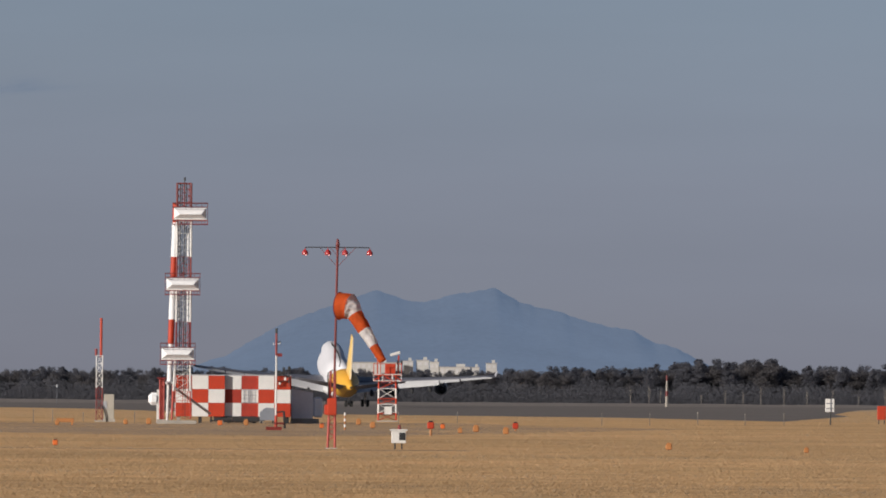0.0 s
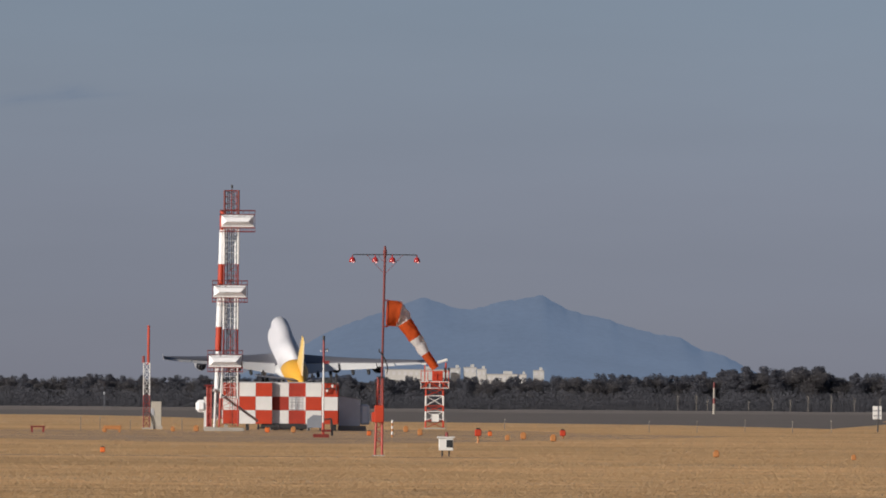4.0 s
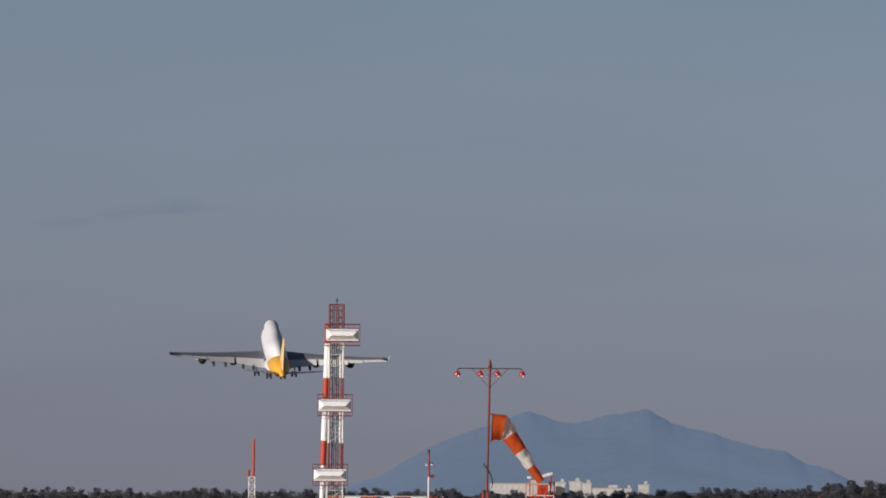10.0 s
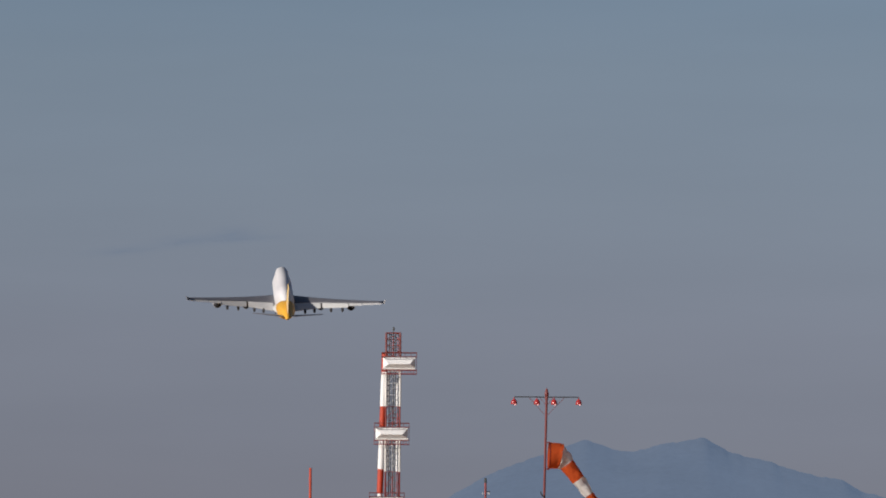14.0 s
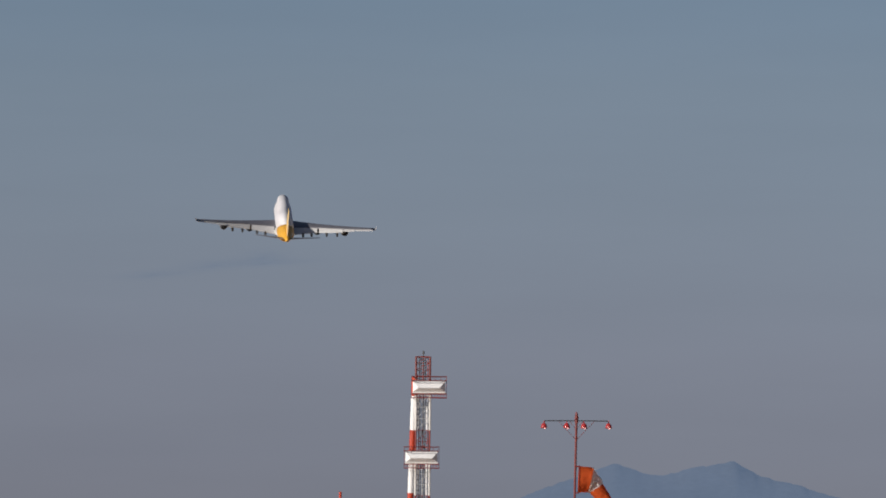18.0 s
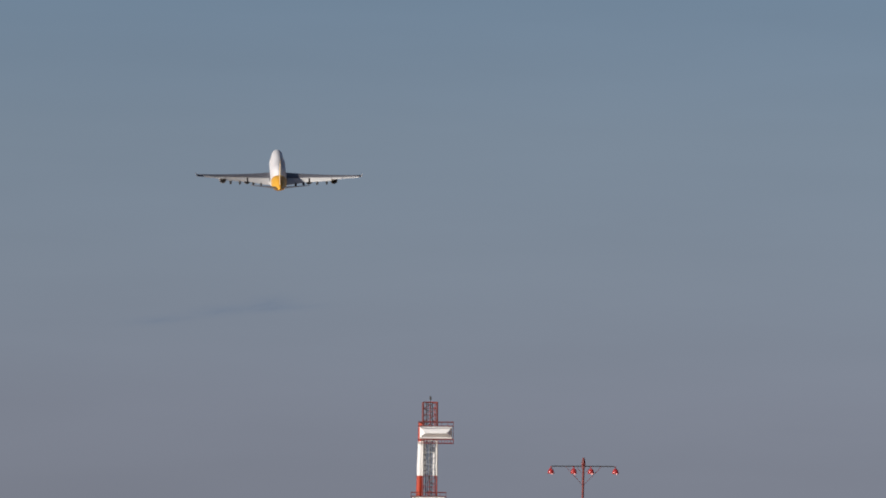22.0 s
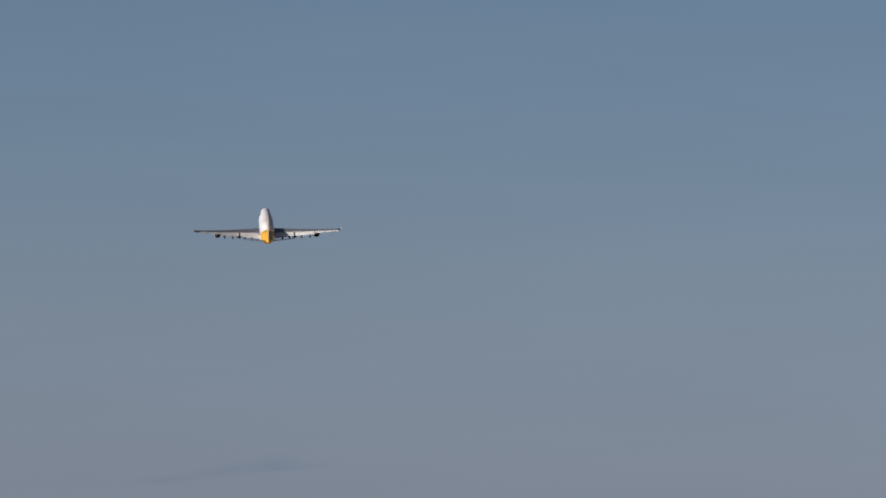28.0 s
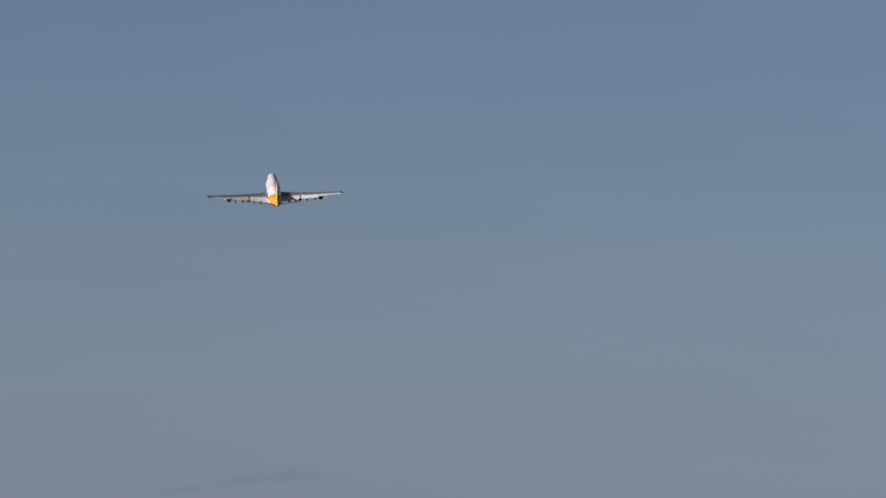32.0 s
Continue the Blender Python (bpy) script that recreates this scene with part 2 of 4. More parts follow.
sheet("mown_strip", [(-14, 297.5), (9, 298.5), (9, 302), (-14, 301)], 0.005, M_MOWN, "narrow worn track through the dry grass", "ground")
sheet("mown_strip", [(-300, 452), (-40, 450), (-12, 444), (-4, 416), (4, 403), (9, 416), (14, 452), (18, 470), (25, 520), (29, 545), (22, 580), (20, 640), (8, 652), (0, 646), (-3, 606), (-10, 598), (-40, 604), (-300, 600)],
      0.006, M_MOWN, "browner mown strip of turf round the masts", "ground")


def grass():
    """Tufts of dry grass blades over the part of the field that lies before the masts."""
    rng = np.random.default_rng(4)
    n = 800000
    u = rng.random(n)
    d = 148 * (760 / 148) ** (u ** 0.85)
    x = d * rng.uniform(-0.036, 0.077, n)
    mown = (d > np.interp(x, [-12, -4, 4, 9, 14, 18], [447, 420, 406, 420, 455, 472]) + 5 * np.sin(x * 0.9)) & (d < 598 + 50 * np.clip(x / 5 + 0.5, 0, 1)) & (x < 16 + 6 * np.sin(d * 0.05))
    worn = np.clip(0.5 * np.sin(d * 0.19 + 0.05 * x) + 0.5 * np.sin(d * 0.071 + 1.5 * np.sin(x * 0.11)), 0, 1)
    ditch = (np.abs(d - 300 - 0.6 * np.sin(x * 0.7)) < 1.6) & (x < 9)
    keep = (~mown | (rng.random(n) < 0.86 - 0.48 * np.exp(-((d - 465) / 60) ** 2) * (x > -9))) & (rng.random(n) > 0.45 * worn) & ~ditch
    d, x = d[keep], x[keep]
    # coarser tufts out to the runway's edge
    far = 250000
    df = 720 * (1650 / 720) ** rng.random(far)
    xf = df * rng.uniform(-0.03, 0.09, far)
    edge = np.interp(xf, [-500, -120, -24, -12, -2, 16, 41, 48.7], [1700, 1600, 1430, 1320, 1130, 989, 906, 777])
    side = np.interp(df, [777, 815, 930, 1080, 1236, 1560, 1889], [48.7, 52, 62, 75, 84, 108, 133])
    grown = np.where(xf <= 48.7, df < edge, (df < 777) | (xf > side))
    d, x = np.concatenate([d, df[grown]]), np.concatenate([x, xf[grown]])
    k = len(d)
    tall = rng.uniform(0.007, 0.018, k) * (1 + 0.3 * np.sin(x * 0.9 + 2 * np.sin(d * 0.13)) * np.sin(d * 0.31))
    wide = rng.uniform(0.010, 0.030, k) * np.clip(d / 240, 1, 5)
    a = rng.normal(0, 0.5, k)
    lean, la = tall * rng.uniform(0.1, 0.8, k), rng.uniform(0, 2 * np.pi, k)
    p = np.empty((k, 3, 3))
    p[:, 0] = np.stack([x - wide * np.cos(a), d - wide * np.sin(a), np.zeros(k)], 1)
    p[:, 1] = np.stack([x + wide * np.cos(a), d + wide * np.sin(a), np.zeros(k)], 1)
    p[:, 2] = np.stack([x + lean * np.cos(la), d + lean * np.sin(la), tall], 1)
    me = bpy.data.meshes.new("grass")
    me.from_pydata(p.reshape(-1, 3), [], np.arange(3 * k).reshape(-1, 3).tolist())
    me.materials.append(M_BLADE)
    tagged(new("grass", me), "short dry golden grass covering the airfield", "grass", kind="stuff")


# ---- far distance ----
def mountain():
    """A long twin-peaked ridge; its slope glows blue to imitate distance haze."""
    profile = [(-110, 0), (-40, 4), (4.1, 17.3), (15.6, 21.9), (21.3, 23.1), (29.9, 28.6), (35.6, 31.8), (44.2, 36.4), (49.9, 39.9), (64.2, 45.5),
               (72.8, 48.7), (78.5, 50.4), (90, 54.5), (97.1, 57.7), (104.3, 55.2), (112.9, 52.1), (120, 51.3), (127.2, 52.5), (135.8, 55.4), (150.1,
               57.2), (157.8, 58.7), (164.4, 55), (171.5, 51.6), (178.7, 49.1), (188.7, 47.8), (193.8, 46.4), (195.8, 44.7), (207.3, 41.9), (215.9,
               39.6), (224.5, 38.6), (228.8, 37.5), (235.9, 33.2), (238.8, 31.5), (244.5, 30.7), (250.2, 29), (260.2, 23.7), (267.4, 20), (281.7,
               14.4), (307.4, 7.4), (360, 0)]
    xs = [a for a, b in profile]
    hs = [b for a, b in profile]
    bm = bmesh.new()
    rows = []
    for j in range(13):
        row = []
        for i in range(236):
            x = -110 + 2.0 * i
            crest = float(np.interp(x, xs, hs))
            s = j / 8
            up = (s if s <= 1 else 2 - s) if s < 2 else 0
            up = max(0.0, up) ** 1.15
            broad = sum(float(np.interp(x + q, xs, hs)) for q in (-60, -40, -20, 0, 20, 40, 60)) / 7
            crest = broad + (crest - broad) * up ** 2
            rough = noise.fractal((x * 0.3, j * 0.3, 2.0), 1.0, 2.0, 4) * (0.6 if j == 8 else 0.1) * up
            row.append(bm.verts.new((x, 4640 + 28 * j + 3 * noise.noise((x * 0.012, j * 0.5, 5)) * up, max(-1, crest * up + rough - 0.5))))
        rows.append(row)
    for a, b in zip(rows, rows[1:]):
        for i in range(235):
            bm.faces.new((a[i], a[i + 1], b[i + 1], b[i]))
    bmesh.ops.recalc_face_normals(bm, faces=bm.faces)
    solid("backdrop_mountain", bm, M_HILL, "twin-peaked mountain on the horizon, its blue haze put in as glow", "mountain", "structure", True)


def wisps():
    """Faint grey streaks of cloud low in the sky: thin sheets that take away a little light, fading to their edges."""
    m = bpy.data.materials.new("thin_cloud")
    m.use_nodes = True
    n, l = m.node_tree.nodes, m.node_tree.links
    n.remove(n["Principled BSDF"])
    clear, co = n.new("ShaderNodeBsdfTransparent"), n.new("ShaderNodeTexCoord")
    ball, cloudy, fade, mix = n.new("ShaderNodeTexGradient"), n.new("ShaderNodeTexNoise"), n.new("ShaderNodeMath"), n.new("ShaderNodeMix")
    ball.gradient_type, fade.operation, mix.data_type = "QUADRATIC_SPHERE", "MULTIPLY", "RGBA"
    cloudy.inputs["Scale"].default_value, cloudy.inputs["Detail"].default_value = 3.4, 6
    mix.inputs["A"].default_value, mix.inputs["B"].default_value = (1, 1, 1, 1), (0.80, 0.87, 0.955, 1)
    l.new(co.outputs["Object"], ball.inputs["Vector"])
    l.new(co.outputs["Object"], cloudy.inputs["Vector"])
    l.new(ball.outputs["Fac"], fade.inputs[0])
    l.new(cloudy.outputs["Fac"], fade.inputs[1])
    l.new(fade.outputs[0], mix.inputs["Factor"])
    l.new(mix.outputs["Result"], clear.inputs["Color"])
    l.new(clear.outputs[0], n["Material Output"].inputs["Surface"])
    for a, b, w, h, tilt in [(-283, 556, 75, 22, 4), (-370, 540, 120, 20, 5), (-480, 523, 110, 15, 4), (-270, 545, 140, 14, 3)]:
        bm = bmesh.new()
        bmesh.ops.create_circle(bm, cap_ends=True, segments=32, radius=1, matrix=pose(0, 0, 0, 90, 0, 0))
        ob = new("backdrop_cloud", mesh_of("backdrop_cloud", bm, m))
        ob.matrix_basis = pose(a * 0.2912, 4955 + 2 * (w % 7), 1.6 + b * 0.2912, 0, -tilt, 0) @ Matrix.Diagonal((w * 0.2912, 1, h * 0.2912, 1))
        tagged(ob, "faint grey streak of thin cloud low in the sky", "cloud", kind="structure")


def building(x, y, w, h, storeys, bays, label):
    b = thing("apartment_building", x, y, 0, label, "building", "white buildings behind the trees")
    part("wall", boxes((0, 6, h / 2, w, 12, h)), M_WALL, b)
    roof = part("roof", boxes((0, 6, h + 0.15, w + 0.5, 12.5, 0.3)), M_ROOF, b)
    part("stair_house", boxes((w * 0.2, 6, h + 0.95, min(4, w * 0.3), 4, 1.3)), M_WALL, roof)
    pane = None
    for s in range(storeys):
        for i in range(bays):
            wx, wz = (i + 0.5) * w / bays - w / 2, (s + 0.55) * h / storeys
            if pane is None:
                pane = part("window", boxes((0, 0, 0, 0.55 * w / bays, 0.12, 0.42 * h / storeys)), M_PANE, b, at=(wx, -0.05, wz))
            else:
                part("window", pane.data, None, b, at=(wx, -0.05, wz))


def city():
    for x, w, h, s, n in [(86, 29, 18.4, 5, 11), (104.2, 4.4, 19.2, 6, 2), (111, 5.6, 19.6, 6, 2), (116.0, 4.0, 18.8, 5, 2), (125.3, 14, 16.5, 4, 6),
                          (134.8, 3.4, 16.4, 4, 2), (142.8, 4.6, 18.4, 6, 2)]:
        building(x, 4420 + 15 * (s == 6), w, h, s, n, "white concrete apartment block far behind the trees, %d storeys" % s)


def crown_mesh(rng, h, kind):
    """Leaf clumps as many small bent cards, packed in uneven lumps with gaps."""
    lumps = []
    if kind == "pine":
        for i in range(13):
            f = 0.06 + 0.94 * i / 12
            r = (1.05 - f * 0.72) * h * 0.26
            for j in range(6 if f < 0.9 else 2):
                a = rng.uniform(0, 6.28)
                lumps.append((r * 0.75 * math.cos(a), r * 0.75 * math.sin(a), h * f, r * rng.uniform(0.55, 0.95), h * 0.07))
    else:
        for i in range(52):
            a, q, f = rng.uniform(0, 6.28), rng.uniform(0.05, 0.24) * h, rng.uniform(0.12, 0.92)
            lumps.append((q * math.cos(a), q * math.sin(a), h * f, h * rng.uniform(0.07, 0.13), h * rng.uniform(0.06, 0.1)))
    vs, fs = [], []
    for lx, ly, lz, r, rz in lumps:
        for _ in range(150):
            v = Vector((rng.gauss(0, 1), rng.gauss(0, 1), rng.gauss(0, 1))).normalized() * rng.uniform(0.55, 1.06)
            c = Vector((lx + v.x * r, ly + v.y * r, lz + v.z * rz))
            s = h * rng.uniform(0.007, 0.015)
            out = (v + Vector((rng.gauss(0, 0.2), rng.gauss(0, 0.2), rng.gauss(0, 0.2)))).normalized()
            t1 = out.orthogonal().normalized()
            t2 = out.cross(t1)
            k = len(vs)
            vs += [c - t1 * s, c + t2 * s * 0.8, c + t1 * s, c - t2 * s * 0.8 + t1.cross(t2) * s * 0.5]
            fs += [(k, k + 1, k + 2), (k, k + 2, k + 3)]
    me = bpy.data.meshes.new("crown")
    me.from_pydata([v[:] for v in vs], [], fs)
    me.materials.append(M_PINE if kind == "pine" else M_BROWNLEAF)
    return me


def tree_kind(rng, h, kind):
    t = thing("tree", 0, 0, 0, "dark evergreen pine at the edge of the airfield" if kind == "pine" else "half-bare tree with withered brown leaves at the airfield edge",
              "tree", "trees at the airfield edge")
    bm = bmesh.new()
    rod(bm, (0, 0, -0.1), (rng.uniform(-.1, .1), 0, h * 0.55), h * 0.022, h * 0.014, 7)
    rod(bm, (0, 0, h * 0.54), (rng.uniform(-.2, .2), 0, h * 0.95), h * 0.014, h * 0.004, 6)
    part("trunk", bm, M_BARK, t)
    for i in range(5):
        z, a = h * (0.38 + 0.1 * i), rng.uniform(0, 6.28)
        bm = bmesh.new()
        rod(bm, (0, 0, z), (math.cos(a) * h * 0.19, math.sin(a) * h * 0.19, z + h * 0.10), h * 0.009, h * 0.003, 5)
        part("limb", bm, M_BARK, t)
    part("crown", crown_mesh(rng, h, kind), None, t)
    return t


def woods():
    rng = random.Random(11)
    kinds = [tree_kind(rng, 9.5 + 0.5 * i, "pine" if i % 3 else "leafy") for i in range(7)]
    placed = 0
    tops = [(-200, 9.6), (-10, 9.4), (20, 9.8), (60, 9.4), (92, 9.6), (96, 10.4), (135, 10.6), (141, 12.6), (172, 13.2), (176, 10.8), (205, 11.6), (330, 11.0)]
    x = -120.0
    while x < 250:
        for row in range(3):
            tx, ty = x + rng.uniform(-1.3, 1.3) + row * 1.3, 2770 + row * 16 + rng.uniform(-5, 5)
            want = float(np.interp(tx * 2800 / ty, [a for a, b in tops], [b for a, b in tops])) * rng.uniform(0.86, 1.05)
            i = rng.randrange(7)
            s = want / (9.5 + 0.5 * i)
            m = pose(tx, ty, 0, 0, 0, rng.uniform(0, 360))
            ob = kinds[i] if placed < 0 else copy_thing(kinds[i], m)
            ob.scale = (s * 1.3, s * 1.3, s)
            placed += 1
        x += 3.2
    for i, ob in enumerate(kinds):
        ob.matrix_basis = pose(-124 - 4 * i, 2790, 0)
    # slender pale bare trees in front of the dark ones
    bare = None
    for bx in (128.5, 134.0, 137.5, 149.0, 156.0, 160.5, 165.5, 173.0, 179.5, 186.0, 193.0, 201.0, 208.0):
        m = pose(bx + rng.uniform(-1, 1), 2750 + rng.uniform(-2, 2), 0, 0, 0, rng.uniform(0, 360))
        if bare is None:
            bare = thing("bare_tree", 0, 0, 0, "slender bare tree with a pale trunk before the wood", "tree", "pale bare trees before the wood")
            part("trunk", rods([((0, 0, 0), (0.05, 0, 2.6), 0.11), ((0.05, 0, 2.6), (-0.1, 0, 5.2), 0.07)], 7), M_PALEBARK, bare)
            for k in range(7):
                a, z = 2.4 * k, 1.9 + 0.42 * k
                part("limb", rods([((0, 0, z), (math.cos(a) * 0.45, math.sin(a) * 0.45, z + 1.2), 0.03), ((math.cos(a) * 0.2, math.sin(a) * 0.2, z + 0.6), (math.cos(a + 1) * 0.5, math.sin(a + 1) * 0.5, z + 1.5), 0.02)], 5), M_PALEBARK, bare)
            bare.matrix_basis = m
        else:
            ob = copy_thing(bare, m)
            f = rng.uniform(0.6, 1.15)
            ob.scale = (f, f, f)
    # a low grey verge between the runway and the trees
    bm = bmesh.new()
    rows = [[bm.verts.new((-260 + 4 * i, y, max(0.0, z * (1.15 - 0.45 * i / 150 + 0.3 * noise.noise((i * 0.21, y, 1)))))) for i in range(151)]
            for y, z in ((2702, -0.2), (2712, 0.75), (2728, 1.0), (2746, 0.7), (2752, -0.2))]
    for a, b in zip(rows, rows[1:]):
        for i in range(150):
            bm.faces.new((a[i], a[i + 1], b[i + 1], b[i]))
    solid("ground_bank", bm, M_VERGE, "low grey bank before the far trees", "bank", "structure", True)
    # brush under the trees; loose leaves in front veil the dark gaps like haze
    vs, fs = [], []
    for _ in range(220000):
        bx = rng.uniform(-125, 252)
        swell = noise.noise((bx * 0.09, 3, 1)) + 0.6 * noise.noise((bx * 0.31, 5, 2))
        back = rng.random() < 0.3
        hgt = 5.2 + 2.0 * swell if back else 8.0 * rng.random() ** 0.7 * (0.85 + 0.35 * swell)
        c = Vector((bx, (2815 if rng.random() < 0.5 else 2776) + rng.uniform(0, 14) if back else 2754 + rng.uniform(0, 9), hgt * rng.random() ** 0.9))
        t1 = Vector((rng.gauss(0, 0.2), -1, 0.4 + rng.gauss(0, 0.2))).orthogonal().normalized()
        t2, s, k = t1.cross(Vector((rng.gauss(0, 0.2), -1, 0.4 + rng.gauss(0, 0.2)))).normalized(), rng.uniform(0.08, 0.19) * (2.6 if back else 1), len(vs)
        vs += [(c - t1 * s)[:], (c + t2 * s)[:], (c + t1 * s)[:], (c - t2 * s)[:]]
        fs.append((k, k + 1, k + 2, k + 3))
    me = bpy.data.meshes.new("brush")
    me.from_pydata(vs, [], fs)
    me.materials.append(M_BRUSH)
    tagged(new("brush", me), "withered brush before the trees, with a haze-like veil of loose leaves", "brush", kind="stuff")


# ---- masts and shelters on the field ----
def banded(bands, z0, z1):
    """Splits a height by the paint bands (from, to, material)."""
    for a, b, m in bands:
        lo, hi = max(a, z0), min(b, z1)
        if hi - lo > 0.02:
            yield lo, hi, m


def glide_tower():
    t = thing("glide_slope_tower", 0, 590, 0, "red and white banded lattice antenna tower standing on the dry grass", "antenna tower")
    part("foundation", boxes((-0.25, 0, 0.1, 2.3, 2.2, 0.24, None, 0.03)), M_CONCRETE, t)
    bands = [(0.3, 2.0, M_RED), (2.0, 4.7, M_WHITE), (4.7, 6.25, M_RED), (6.25, 8.9, M_WHITE), (8.9, 10.25, M_RED), (10.25, 12.4, M_WHITE), (12.4, 14.78, M_RED)]

    def legs(z):
        k = 0.43 + 0.03 * max(0.0, 5 - z)
        o = 0.03 - 0.02 * max(0.0, 5 - z)
        return [(o - k, -k, z), (o + k, -k, z), (o + k, k, z), (o - k, k, z)]
    for a, b, m in bands:
        steps = max(1, round((b - a) / (0.62 if a < 12 else 0.4)))
        for i in range(4):
            bm = bmesh.new()
            rod(bm, legs(a)[i], legs(b)[i], 0.066 if m is M_WHITE or a > 12 else 0.05, seg=8)
            part("leg", bm, (M_FADED if b < 3 else M_OXIDE if a > 12 else M_MAST) if m is M_RED else m, t)
        ties = []
        for s in range(steps):
            z0, z1 = a + (b - a) * s / steps, a + (b - a) * (s + 1) / steps
            p, q = legs(z0), legs(z1)
            for i in range(4):
                j = (i + 1) % 4
                ties += [(p[i], q[j], 0.010 if m is M_WHITE and z0 > 4 else 0.016), (q[i], q[j], 0.014)]
        bars("brace", ties, (M_FADED if b < 3 else M_OXIDE if a > 12 else M_MAST) if m is M_RED else m, t)
        # ladder inside
        rungs = [((0.02, 0, a), (0.02, 0, b), 0.018), ((0.32, 0, a), (0.32, 0, b), 0.018)]
        rungs += [((0.02, 0, a + 0.3 * i), (0.32, 0, a + 0.3 * i), 0.012) for i in range(int((b - a) / 0.3))]
        part("ladder", rods(rungs, 5), m, t)
        if m is M_WHITE and a > 4:
            part("conduit", rods([((-0.27, -0.36, a + 0.15), (-0.27, -0.36, b - 0.1), 0.05)], 7), M_RADOME, t, "white cable conduit")
            part("conduit", rods([((0.28, -0.38, a), (0.28, -0.38, b - 0.7), 0.055)], 7), M_RADOME, t, "white cable conduit")
            clamp = mesh_of("conduit_clamp", boxes((0, 0, 0, 0.10, 0.05, 0.07)), M_STEEL)
            for cx in (-0.27, 0.28, 0.44):
                for k in range(int((b - a - 0.5) / 0.33)):
                    part("conduit_clamp", clamp, None, t, at=(cx, -0.4, a + 0.3 + 0.33 * k + 0.1 * (cx > 0)))
        if b < 3:
            part("feeder_cable", rods([((0.17, -0.3, a), (0.17, -0.3, b), 0.02)], 6), M_DARK, t)
            continue
        for cx, cy, cr in ((-0.2, 0.1, 0.035), (-0.09, 0.15, 0.025), (0.40, 0.2, 0.03), (0.17, -0.3, 0.03), (0.06, -0.33, 0.025), (-0.36, -0.2, 0.02)):
            part("feeder_cable", rods([((cx, cy, a), (cx, cy, b), cr)], 6), M_DARK, t)
    # closed cable duct beside the lattice
    for a, b, m in [(2.45, 4.9, M_WHITE), (4.9, 6.4, M_RED), (6.4, 9.0, M_WHITE), (9.0, 10.25, M_RED), (10.25, 12.35, M_WHITE), (12.35, 13.5, M_RED)]:
        bm = bmesh.new()
        xa, xb = -0.88 + 0.03 * a, -0.88 + 0.03 * b
        rod(bm, (xa, -0.25, a), (xb, -0.25, b), 0.19 if a > 4 else 0.15, seg=16)
        part("cable_duct", bm, M_RADOME if m is M_WHITE else m, t, smooth=False)
    bm = bmesh.new()
    for i in range(19):
        z = 2.6 + 0.55 * i
        box(bm, -0.88 + 0.03 * z + 0.24, -0.25, z, 0.22, 0.05, 0.05)
    part("duct_clamps", bm, M_GREY, t)
    for x, m, r in ((-0.92, M_WHITE, 0.08), (-0.66, M_FADED, 0.04)):
        part("duct_support", rods([((x, -0.25, 0.2), (x + 0.06, -0.25, 2.44), r)], 10), m, t)
    part("duct_joint", boxes((-0.80, -0.25, 2.5, 0.5, 0.44, 0.14)), M_WHITE, t)
    bars("duct_lacing", [((-0.98 + 0.28 * (i % 2), -0.25, 0.4 + 0.4 * i), (-0.70 - 0.28 * (i % 2), -0.25, 0.8 + 0.4 * i), 0.022) for i in range(4)], M_WHITE, t)
    # inclined bar from the tower down to the huts, added as their diagonal shadow
    part("diagonal_shade_bar", rods([((-0.95, -0.75, 2.55), (1.75, 18.5, 0.62), 0.10)], 4), M_SHADEBAR, t, "inclined grey bar standing in for a diagonal shadow")
    bm = bmesh.new()
    for i in range(24):
        z = 2.7 + 0.44 * i
        box(bm, -0.88 + 0.03 * z - 0.19, -0.27, z, 0.05, 0.05, 0.06)
    part("duct_bolts", bm, M_STEEL, t)
    for x, z, w, h in ((0.33, 11.75, 0.2, 0.42), (-0.05, 10.1, 0.14, 0.34), (0.3, 7.55, 0.2, 0.36), (-0.1, 6.1, 0.14, 0.3)):
        part("junction_box", boxes((x, -0.2, z, w, 0.2, h, None, 0.02)), M_STEEL, t)
    # three radome antennas on platforms
    for x, z in [(0.40, 12.905), (-0.03, 8.585), (-0.30, 4.305)]:
        bm = bmesh.new()
        w, top, low, ridge = 0.99, 0.34, -0.30, 0.65
        back = [(x - w, -0.52, z + low), (x + w, -0.52, z + low), (x + w, -0.52, z + top), (x - w, -0.52, z + top)]
        vb = [bm.verts.new(p) for p in back]
        va = [bm.verts.new((p[0], -0.38, p[2])) for p in back]
        r0, r1 = bm.verts.new((x - ridge, -0.83, z - 0.06)), bm.verts.new((x + ridge, -0.83, z - 0.06))
        bm.faces.new((vb[0], vb[1], r1, r0))
        bm.faces.new((vb[3], r0, r1, vb[2]))
        bm.faces.new((vb[0], r0, vb[3]))
        bm.faces.new((vb[1], vb[2], r1))
        for i in range(4):
            bm.faces.new((va[i], va[(i + 1) % 4], vb[(i + 1) % 4], vb[i]))
        bm.faces.new(va[::-1])
        bmesh.ops.recalc_face_normals(bm, faces=bm.faces)
        ant = part("antenna", bm, M_RADOME, t, "white hipped radome antenna")
        part("rim", boxes((x, -0.5, z + low - 0.045, 2 * w + 0.04, 0.12, 0.08, None, 0.015)), M_WHITE, ant)
        part("rim", boxes((x, -0.47, z + top + 0.02, 2 * w + 0.04, 0.14, 0.035)), M_GREY, ant)
